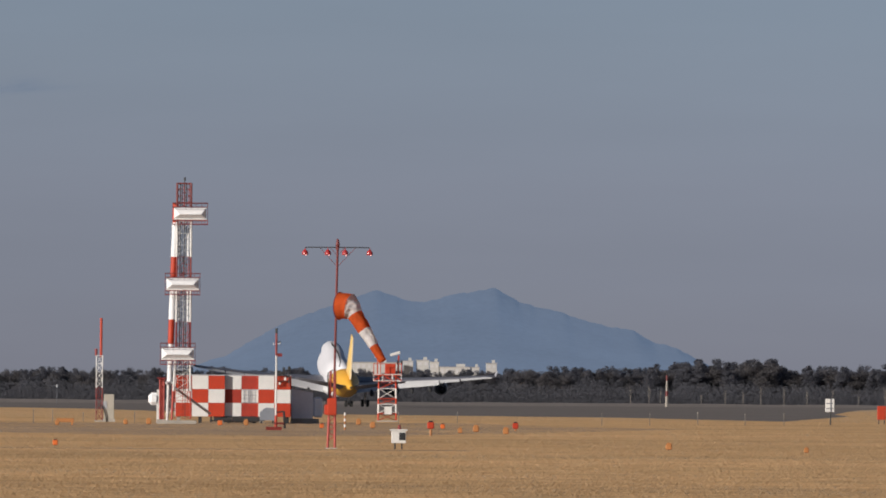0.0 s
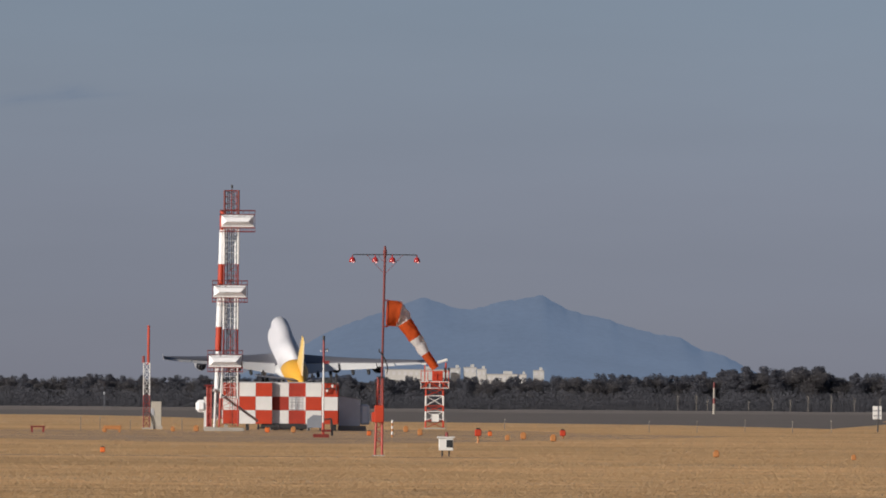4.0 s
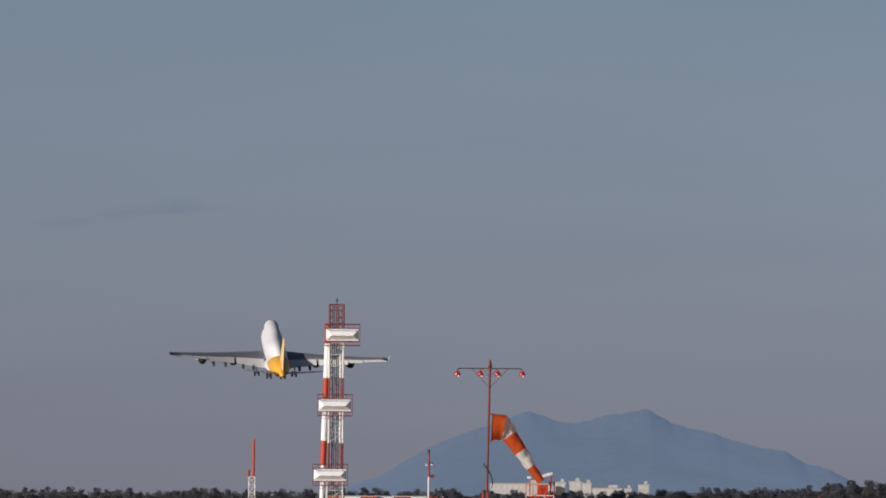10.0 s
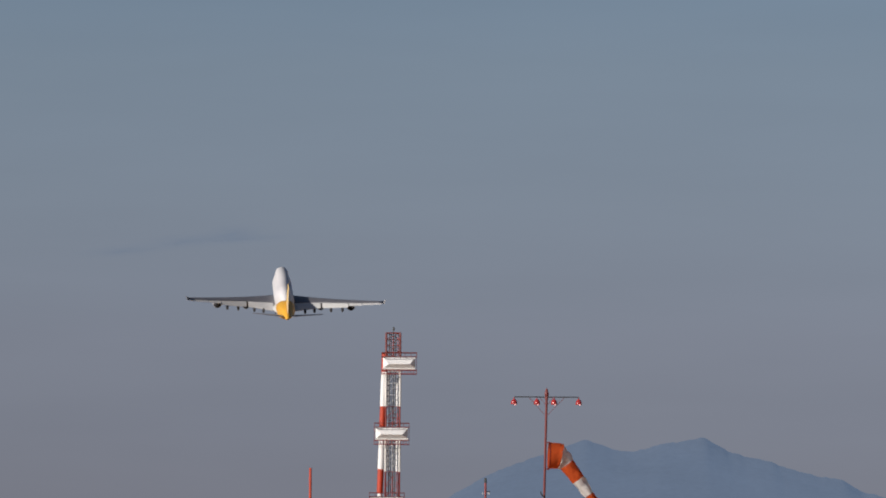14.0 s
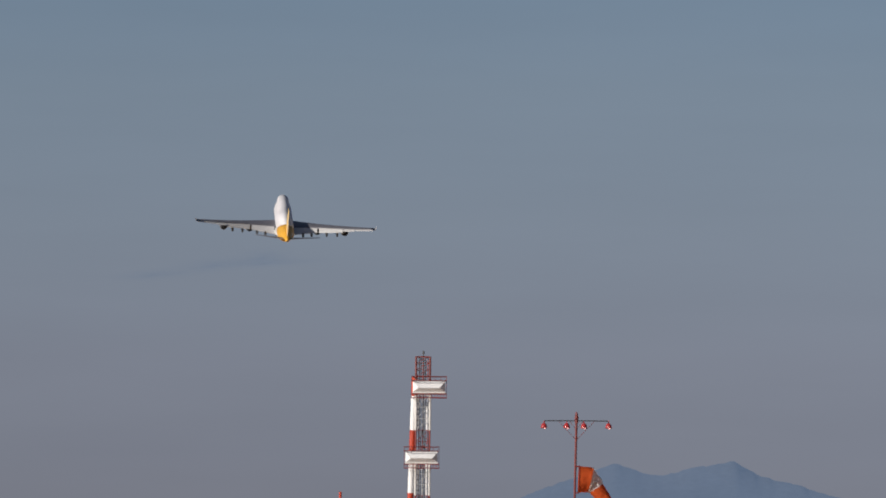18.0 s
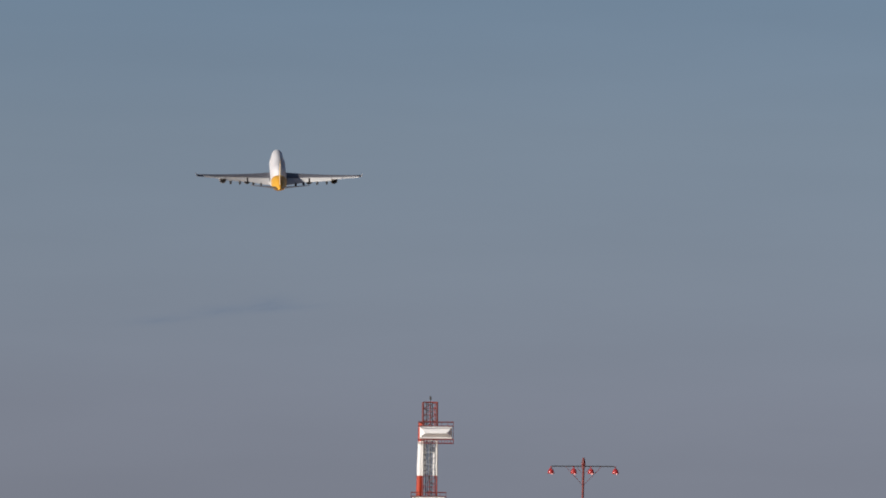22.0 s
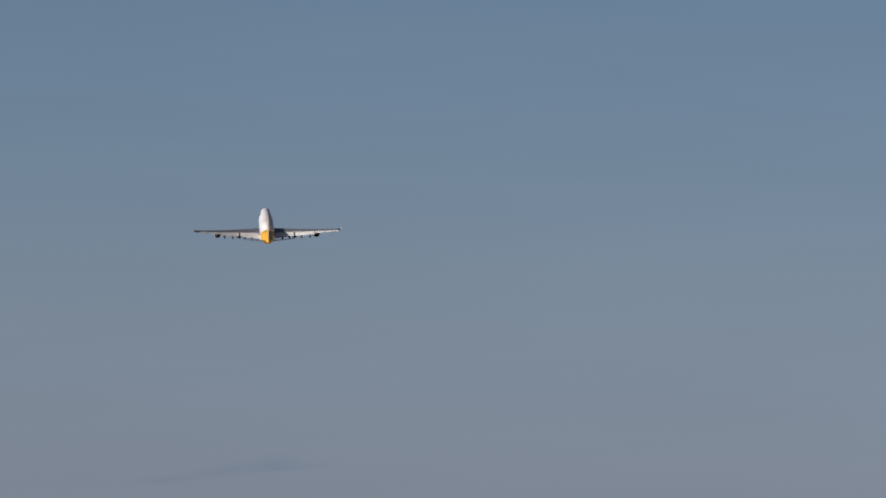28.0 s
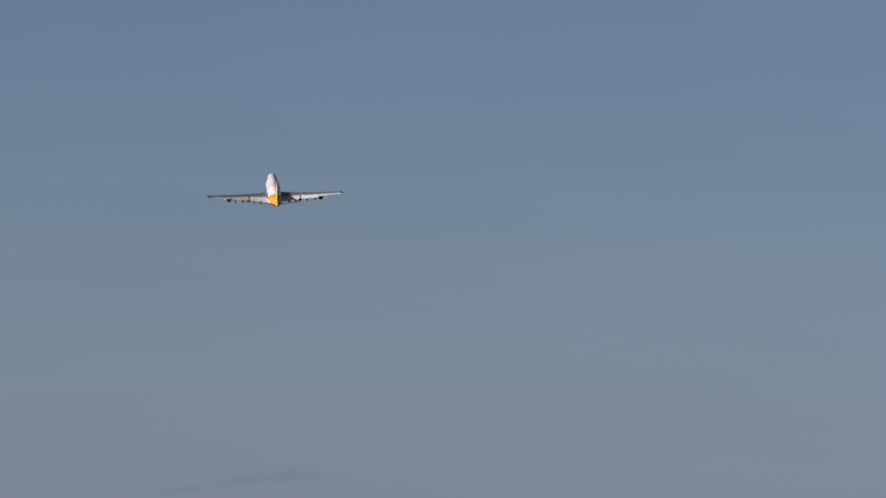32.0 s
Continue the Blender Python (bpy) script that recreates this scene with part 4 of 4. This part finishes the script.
def markers():
    for px, base, s, m in [(101, 787, 0.20, M_ORANGE), (1187, 796, 0.23, M_AMBER), (1431, 801, 0.17, M_AMBER), (225, 750, 0.30, M_AMBER), (266, 750, 0.36, M_AMBER),
                           (392, 752, 0.34, M_ORANGE), (438, 752, 0.34, M_AMBER), (572, 757, 0.28, M_ORANGE), (637, 751, 0.36, M_AMBER), (662, 757, 0.34, M_AMBER),
                           (817, 766, 0.26, M_AMBER), (845, 764, 0.34, M_AMBER), (898, 768, 0.32, M_AMBER), (104, 751, 0.28, M_AMBER)]:
        marker(*ground_spot(px, base), s * 0.85, m, "small amber marker box on the dry grass" if m is M_AMBER else "small orange marker box on the dry grass")
    for px, base in [(765, 770), (915, 762)]:
        x, y = ground_spot(px, base)
        marker(x, y, 0.30, M_RED, "red light box raised on an orange stand", 0.28 if px == 765 else 0.1)
    x, y = ground_spot(786, 758)
    marker(x, y, 0.24, M_ORANGE, "small orange lamp with a dark side on the grass")
    # an amber barrier lying on the grass
    x, y = ground_spot(118, 751)
    t = thing("barrier", x, y, 0, "low amber barrier board on the dry grass", "barrier")
    part("board", boxes((0, 0, 0.28, 1.0, 0.12, 0.22, None, 0.02)), M_AMBER, t)
    for dx in (-0.4, 0.4):
        part("foot", boxes((dx, 0, 0.09, 0.12, 0.3, 0.18)), M_AMBER, t)
    x, y = ground_spot(-14, 751)
    t = thing("low_pallet", x, y, 0, "low rust-brown pallet stand on the dry grass", "pallet")
    part("deck", boxes((0, 0, 0.33, 0.8, 0.6, 0.09, None, 0.01)), M_DULLRED, t)
    for dx in (-0.32, 0.32):
        part("foot", boxes((dx, 0, 0.14, 0.1, 0.5, 0.3)), M_MAST, t)
    # thin stakes of a marker line
    for px, base, up in [(62, 748, 24), (96, 745, 20), (150, 746, 16), (241, 748, 20), (554, 748, 22), (1068, 752, 20), (1153, 752, 19), (1238, 750, 20), (1322, 752, 19), (1391, 752, 20), (812, 747, 17), (708, 747, 17)]:
        x, y = ground_spot(px, base)
        h = up * y / 17000.0
        t = thing("marker_stake", x, y, 0, "thin weathered stake in the grass", "stake", "thin stakes along the grass edge")
        part("rod", rods([((0, 0, -0.05), (0, 0, h), 0.024)]), M_PALEBARK, t)
        part("cap", rods([((0, 0, h), (0, 0, h + 0.06), 0.03)]), M_BEIGE, t)
    x, y = ground_spot(613, 760)
    t = thing("striped_post", x, y, 0, "short white and orange striped post", "post")
    for i in range(6):
        part("band", rods([((0, 0, 0.15 * i), (0, 0, 0.15 * i + 0.15), 0.05)], 8), M_WHITE if i % 2 else M_AMBER, t)
    # white board with a dark middle on a post
    x, y = ground_spot(1472, 751)
    t = thing("sign_board", x, y, 0, "white sign board with a dark vertical bar on a post", "sign")
    part("post", rods([((0.05, 0, 0), (0.05, 0, 1.5), 0.06)]), M_DARK, t)
    board = part("board", boxes((0, -0.1, 1.38, 0.64, 0.06, 0.93, None, 0.02)), M_WHITE, t)
    part("bar", boxes((0.08, -0.14, 1.38, 0.09, 0.02, 0.93)), M_STEEL, board)
    for z in (1.16, 1.52):
        part("bar", boxes((-0.02, -0.137, z, 0.5, 0.012, 0.06)), M_STEEL, board)
    x, y = ground_spot(1564, 750)
    t = thing("red_sign", x, y, 0, "red painted sign box on the grass", "sign")
    part("case", boxes((0, 0, 0.85, 0.62, 0.3, 1.0, None, 0.03)), M_RED, t)
    for dx in (-0.2, 0.2):
        part("leg", rods([((dx, 0, 0), (dx, 0, 0.4), 0.04)]), M_DARK, t)
    # far red and white pole before the trees, haze put in by duller bands
    t = thing("obstacle_pole", 133.2, 2640, 0, "distant red and white banded pole, its colours dulled for haze", "pole")
    for i, m in enumerate((M_CONCRETE, M_CONCRETE, M_OXIDE, M_CONCRETE, M_CONCRETE, M_OXIDE)):
        part("band", rods([((0, 0, 1.45 * i), (0, 0, 1.45 * i + 1.45), 0.42 - 0.035 * i)], 8), m, t)
    t = thing("far_lamp", -30, 2300, 0, "small pale far lamp post by the runway", "lamp")
    part("post", rods([((0, 0, 0), (0, 0, 3.9), 0.07)]), M_STEEL, t)
    part("head", boxes((0, 0, 4.2, 0.4, 0.4, 0.8, None, 0.1)), M_GREY, t)


# ---- the airplane ----
def airfoil(x, le, te, z, thick, cut0=0.0, cut1=1.0, drop=0.0):
    """A section across the wing at x, between two parts of the chord."""
    c = le - te
    out = []
    ks = [cut0 + (cut1 - cut0) * i / 8 for i in range(9)]

    def half(k):
        return thick * (1.48 * math.sqrt(max(k, 0)) - 0.63 * k - 1.76 * k * k + 1.42 * k ** 3 - 0.51 * k ** 4) + 0.004
    for k in ks:
        out.append((x, le - c * k, z + c * (half(k) * 1.1 + 0.02 * math.sin(math.pi * min(k, 1))) - drop * (k - cut0) * c))
    for k in ks[::-1]:
        out.append((x, le - c * k, z - c * half(k) * 0.8 - 0.004 - drop * (k - cut0) * c))
    return out


def tail_tilt(ring):
    """The trimmed tailplane: its trailing edge is raised."""
    return [(x, y, z - 0.19 * (y + 30)) for x, y, z in ring]


def wing_line(x):
    x = abs(x)
    le = 12.5 - 0.885 * (x - 3.0)
    te = -4.4 - 0.12 * (x - 3.0) if x < 11.7 else -5.45 - 0.555 * (x - 11.7)
    z = -1.83 + 0.1235 * (x - 3.0) + 0.0013 * (x - 3.0) ** 2
    return le, te, z


def airplane():
    p = thing("cargo_airplane", 0, 1964, 6, "white four-engined cargo jumbo jet with a yellow tail taking off", "airplane")
    prof = [(33.0, .2, -.5, -.95), (32.3, 1.0, .7, -1.75), (31.0, 1.75, 2.2, -2.35), (29.2, 2.4, 3.75, -2.8), (27.2, 2.85, 4.55, -3.05), (24.0, 3.15, 4.85, -3.2),
            (19.0, 3.25, 4.85, -3.25), (15.0, 3.25, 4.75, -3.25), (12.0, 3.25, 4.3, -3.25), (9.0, 3.25, 3.7, -3.25), (6.0, 3.25, 3.42, -3.25), (-6.0, 3.25, 3.4, -3.25),
            (-12.0, 3.25, 3.4, -3.1), (-19.0, 3.08, 3.4, -2.3), (-22.0, 2.8, 3.38, -1.65), (-25.0, 2.4, 3.3, -1.0), (-28.0, 1.9, 3.1, -.35), (-31.0, 1.35, 2.75, .2),
            (-34.0, .75, 2.2, .75), (-35.6, .3, 1.8, 1.1)]

    def ring(y, hw, zt, zb):
        """A main lobe and, towards the nose, a narrower upper lobe."""
        hw *= 0.93
        f = min(1.0, max(0.0, (-10 - y) / 14))
        mid = f * (zt + zb) / 2
        up = zt - mid
        if y > 4:
            up = min(zt, 3.3 * min(1, hw / 2.9))
        lobe = min(2.0, hw * 0.78)
        out = []
        for i in range(32):
            a = 2 * math.pi * i / 32
            c, s = math.cos(a), math.sin(a)
            h = up if s > 0 else mid - zb
            r = 1 / math.sqrt((c / hw) ** 2 + (s / h) ** 2)
            high = zt - lobe
            if y > 4 and s > 0 and high > 0.3 and lobe > abs(high * c):
                r = max(r, high * s + math.sqrt(lobe ** 2 - (high * c) ** 2))
            out.append((r * c, y, mid + r * s))
        return out
    # the yellow begins on a slanting line
    edge = [(x, y + 1.7 * (3.4 - z), z) for x, y, z in ring(-17.5, 3.2, 3.4, -3.0)]
    bm = bmesh.new()
    loft(bm, [ring(*q) for q in prof[:11]] + [edge])
    body = part("fuselage", bm, M_BODY, p, "white fuselage with an upper deck hump", smooth=True)
    bm = bmesh.new()
    loft(bm, [edge] + [ring(*q) for q in prof[13:]])
    part("tail_section", bm, M_YELLOW, p, "yellow rear fuselage", smooth=True)
    bm = bmesh.new()
    loft(bm, [[(hw * math.cos(2 * math.pi * i / 16), y, -2.4 + hh * math.sin(2 * math.pi * i / 16)) for i in range(16)]
              for y, hw, hh in [(16, .5, .4), (13, 3.0, 1.25), (4, 3.5, 1.5), (-4, 3.5, 1.5), (-8, 2.6, 1.1), (-11, .5, .4)]])
    part("wing_fairing", bm, M_FLAP, body, smooth=True)
    part("tail_pipe", rods([((0, -35.5, 1.45), (0, -36.2, 1.5), 0.22)], 12), M_BURNT, p)
    for s in (-1, 1):
        xs = [1.5, 3.0, 7.0, 11.7, 16, 20.8, 25, 28.6, 30.75]
        bm = bmesh.new()
        loft(bm, [airfoil(s * x, wing_line(x)[0], wing_line(x)[1], wing_line(x)[2], 0.088 - 0.0018 * x, 0.0, 0.74 if x < 24 else 0.76 if x < 30 else 1.0) for x in xs])
        wing = part("wing", bm, M_WING, p, "grey swept wing", smooth=True)
        bm = bmesh.new()
        le, te, z = wing_line(30.75)
        loft(bm, [[(s * (30.75 + o), le - 0.2 - k, z + u) for o, u in ((-0.06, 0), (0.06, 0))] + [(s * (31.1 + o), le - 2.4 - k * 0.5, z + 1.1) for o in (0.05, -0.05)] for k in (0.0, 1.9, 3.6)])
        part("winglet", bm, M_COWL, wing)
        for a, b, dr in ((3.4, 11.3, 0.17), (11.9, 19.8, 0.20), (20.0, 23.8, 0.05)):
            bm = bmesh.new()
            loft(bm, [airfoil(s * x, wing_line(x)[0] - 0.25, wing_line(x)[1] - 0.2 * (dr > 0.1), wing_line(x)[2] - 0.12, 0.085 - 0.0011 * x, 0.72, 1.0, dr * 1.15) for x in (a, (a + b) / 2, b)])
            part("flap", bm, M_FLAP, wing, "pale lowered flap" if dr > 0.1 else "")
        bm = bmesh.new()
        loft(bm, [airfoil(s * x, wing_line(x)[0] - 0.1, wing_line(x)[1], wing_line(x)[2] - 0.06, 0.05, 0.74, 1.0, 0.04) for x in (24.1, 27.2, 30.1)])
        part("aileron", bm, M_FLAP, wing, "pale aileron")
        for x in (6.5, 9.4, 14.5, 18.0):
            le, te, z = wing_line(x)
            bm = bmesh.new()
            loft(bm, [[(s * x + r * math.cos(2 * math.pi * i / 8), y, zz + 1.3 * r * math.sin(2 * math.pi * i / 8)) for i in range(8)]
                      for y, zz, r in [(te + 5.2, z - .45, .06), (te + 3.4, z - .75, .32), (te + .2, z - 1.15, .43), (te - 1.0, z - 1.45, .40), (te - 1.7, z - 1.6, .14)]])
            part("flap_fairing", bm, M_DARK, wing, "dark flap track fairing", smooth=True)
        for x, back, zc in ((11.7, 3.0, -3.25), (20.9, -4.5, -1.55)):
            bm = bmesh.new()
            prof_e = [(2.9, .9, 0), (2.2, 1.14, 0), (2.15, 1.22, 0), (2.9, 1.33, 0), (4.6, 1.45, 0), (5.7, 1.35, 0), (6.1, 1.22, 0), (5.9, 1.07, 0), (4.9, 1.0, 0)]
            loft(bm, [[(s * x + r * math.cos(2 * math.pi * i / 20), back + y, zc + r * math.sin(2 * math.pi * i / 20)) for i in range(20)] for y, r, _ in prof_e])
            eng = part("engine", bm, M_COWL, p, "grey engine nacelle hung below the wing", smooth=True)
            bm = bmesh.new()
            loft(bm, [[(s * x + r * math.cos(2 * math.pi * i / 16), back + y, zc + r * math.sin(2 * math.pi * i / 16)) for i in range(16)] for y, r in ((2.95, 1.15), (2.3, 1.13), (2.28, .95), (1.2, .9), (-0.1, .72), (-0.12, .62), (0.5, .58))])
            part("exhaust_nozzle", bm, M_BURNT, eng, "dark sooted exhaust", smooth=True)
            part("exhaust_cone", _cone((s * x, back + 0.5, zc), (s * x, back - 0.9, zc), 0.42, 0.05), M_BURNT, eng)
            part("fan", rods([((s * x, back + 5.0, zc), (s * x, back + 5.2, zc), 1.0)], 16), M_METAL, eng)
            le, te, z = wing_line(x)
            bm = bmesh.new()
            loft(bm, [[(s * x + o, back + 4.6, zc + 1.25) for o in (-.18, .18)] + [(s * x + o, back + 3.2, zc + 1.9) for o in (.18, -.18)],
                      [(s * x + o, le - 3.5, zc + .8) for o in (-.2, .2)] + [(s * x + o, le - 3.5, z) for o in (.2, -.2)]])
            part("pylon", bm, M_WING, eng)
        # tailplane
        bm = bmesh.new()
        loft(bm, [tail_tilt(airfoil(s * x, le, te, z, 0.05)) for x, le, te, z in ((0.6, -23.6, -33.2, 0.9), (1.6, -24.5, -33.4, 1.0), (11.0, -32.6, -35.9, 2.0))])
        tp = part("tailplane", bm, M_WING, p, "grey tailplane", smooth=True)
        bm = bmesh.new()
        loft(bm, [tail_tilt(airfoil(s * x, le, te, z, 0.03)) for x, le, te, z in ((2.2, -33.45, -35.0, 1.05), (10.6, -35.85, -36.7, 1.95))])
        part("elevator", bm, M_WING, tp)
    # fin and rudder
    def fin_ring(z, le, te, thick):
        return [(b, -a, c) for c, a, b in [(z, -(le - (le - te) * k), (thick * 4 * k ** 0.5 * (1 - k)) * sgn + 0.01 * sgn) for sgn, ks in ((1, (0, .1, .3, .6, 1)), (-1, (1, .6, .3, .1, 0))) for k in ks]]
    bm = bmesh.new()
    loft(bm, [[(x, y, z) for x, y, z in fin_ring(*q)] for q in ((2.6, -18.5, -32.2, .11), (4.0, -21.2, -32.7, .09), (11.7, -30.1, -34.4, .04))])
    fin = part("fin", bm, M_CREAM, p, "tall pale yellow tail fin", smooth=True)
    bm = bmesh.new()
    loft(bm, [[(x, y, z) for x, y, z in fin_ring(*q)] for q in ((3.0, -32.5, -35.2, .13), (11.5, -34.45, -36.4, .055))])
    part("rudder", bm, M_RUDDER, fin, "pale cream rudder")
    # undercarriage: four main bogies and a nose leg; each hangs from its own hinge
    legs = []
    for x, y, ztop, swing in ((-5.5, -1.0, -2.6, 1), (5.5, -1.0, -2.6, -1), (-1.95, -4.2, -3.0, 0), (1.95, -4.2, -3.0, 0)):
        g = part("main_gear", rods([((0, 0, 0), (0, 0, -5.2 - ztop + 0.02), 0.2), ((0, 0.9, -0.1), (0, 0.1, -1.5), 0.1)], 10), M_METAL, p, at=(x, y, ztop))
        bm = bmesh.new()
        for dx in (-0.55, 0.55):
            for dy in (-0.74, 0.74):
                rod(bm, (dx - 0.22, dy, -5.2 - ztop), (dx + 0.22, dy, -5.2 - ztop), 0.66, seg=18)
        rod(bm, (0, -0.9, -5.2 - ztop), (0, 0.9, -5.2 - ztop), 0.14)
        part("bogie", bm, M_TYRE, g, "dark four-wheel bogie")
        legs.append((g, (x, y, ztop), swing))
    g = part("nose_gear", rods([((0, 0, 0), (0, 0, -2.2), 0.14)], 10), M_METAL, p, at=(0, 25.2, -2.9))
    part("nose_wheels", rods([((-0.55, 0, -2.1), (-0.2, 0, -2.1), 0.6), ((0.2, 0, -2.1), (0.55, 0, -2.1), 0.6)], 16), M_TYRE, g)
    legs.append((g, (0, 25.2, -2.9), 2))
    return p, legs


def _cone(a, b, r, r2):
    bm = bmesh.new()
    rod(bm, a, b, r, r2, 14)
    return bm


FLIGHT = [(0.0, 31.98, 1964.0, 6.20, 6.09, 1.62, 3.08), (1.0, 27.23, 2038.5, 6.85, 7.66, 0.88, 3.31), (2.0, 23.15, 2113.0, 7.71, 9.23, 0.21, 3.95),
          (3.0, 18.85, 2187.5, 9.48, 10.61, -0.08, 4.75), (3.5, 16.44, 2224.8, 10.78, 11.25, 0.00, 5.07), (5.5, 5.52, 2373.8, 20.30, 13.13, 2.40, 4.44),
          (6.0, 2.62, 2411.0, 22.74, 12.58, 2.89, 4.50), (6.5, 0.25, 2448.2, 25.30, 12.10, 3.08, 4.25), (7.0, -2.35, 2485.5, 28.10, 11.70, 3.00, 3.95), (7.5, -5.33, 2522.8, 30.96, 11.33, 2.93, 4.20),
          (8.0, -7.37, 2560.0, 34.05, 11.55, 2.34, 4.43), (9.0, -12.10, 2634.5, 40.59, 12.24, 1.33, 4.01), (10.0, -16.89, 2709.0, 47.68, 12.92, 1.09, 3.78),
          (11.0, -21.56, 2783.5, 55.12, 13.09, 2.37, 3.65), (12.0, -25.97, 2858.0, 62.73, 13.21, 3.57, 3.42), (13.0, -30.13, 2932.5, 70.48, 13.47, 1.61, 3.05),
          (14.0, -34.15, 3007.0, 79.08, 13.72, 0.62, 2.75), (14.5, -35.93, 3044.2, 83.56, 13.80, 0.32, 2.68), (16.5, -43.49, 3193.2, 103.96, 13.84, 2.66, 3.21),
          (17.0, -45.18, 3230.5, 109.66, 13.89, 2.73, 3.19), (18.0, -47.98, 3305.0, 120.89, 13.96, 2.47, 3.05), (19.0, -50.44, 3379.5, 132.22, 14.00, 1.72, 2.80),
          (20.0, -52.77, 3454.0, 143.87, 13.94, 0.95, 2.49), (21.0, -55.20, 3528.5, 155.50, 13.77, 0.23, 2.22), (22.0, -57.44, 3603.0, 166.87, 13.61, -0.21, 2.01),
          (23.0, -59.77, 3677.5, 177.93, 13.59, -0.66, 1.81), (24.0, -62.56, 3752.0, 188.60, 13.72, -0.94, 1.65), (25.0, -65.39, 3826.5, 199.32, 13.88, -1.23, 1.56),
          (25.5, -66.98, 3863.8, 204.50, 13.97, -1.33, 1.55), (27.5, -70.74, 4012.8, 226.59, 13.86, -1.07, 1.90), (28.0, -71.87, 4050.0, 231.59, 13.90, -1.21, 1.99),
          (29.0, -74.42, 4124.5, 241.55, 14.02, -1.57, 2.17), (30.0, -76.53, 4199.0, 251.07, 14.15, -2.08, 2.37), (31.0, -78.73, 4273.5, 260.48, 14.21, -2.42, 2.58),
          (32.0, -81.27, 4348.0, 269.21, 14.24, -2.44, 2.77)]


mountain()
wisps()
city()
woods()
glide_tower()
shelters()
monitor_mast()
second_mast()
lamp_mast()
sock, sock_tail, sock_fold = windsock()
instrument_box()
wind_tower()
markers()
jet, jet_legs = airplane()
grass()


def motions():
    walk(jet, [(t, pose(x, y, z, pitch, bank, yaw)) for t, x, y, z, pitch, bank, yaw in FLIGHT])
    # the undercarriage folds away after lift-off
    for leg, (x, y, z), side in jet_legs:
        if side == 2:
            folded = pose(x, y, z, 88, 0, 0)
        elif side == 0:
            folded = pose(x, y, z + 0.6, 80, 0, 0)
        else:
            folded = pose(x, y, z + 0.3, 0, 84 * -side, 0)
        down = pose(x, y, z)
        walk(leg, [(0, down), (9.6, down), (12.3, folded), (32, folded)])
    # the windsock's tail swings a little in the breeze
    walk(sock, [(t, pose(4.92, 306.9, 4.55, 0, 0, a)) for t, a in [(0, -28), (1, -6), (2, 0), (6, 3), (10, -2), (14, 4), (20, 0), (32, 0)]])
    walk(sock_tail, [(t, pose(*sock_fold, 0, a, b)) for t, a, b in
                     [(0, 2, 0), (1, 1, 2), (2, 0, 0), (3, 2, -2), (5, 2, 1), (6, 1.7, 2), (7, 5, 1), (8, 3.5, 0), (9.5, 2, -2), (11, -1, 1), (12, -3, 0), (13, -2, -1), (15, 0, 2), (18, 1, 0), (32, 1, 0)]])


motions()
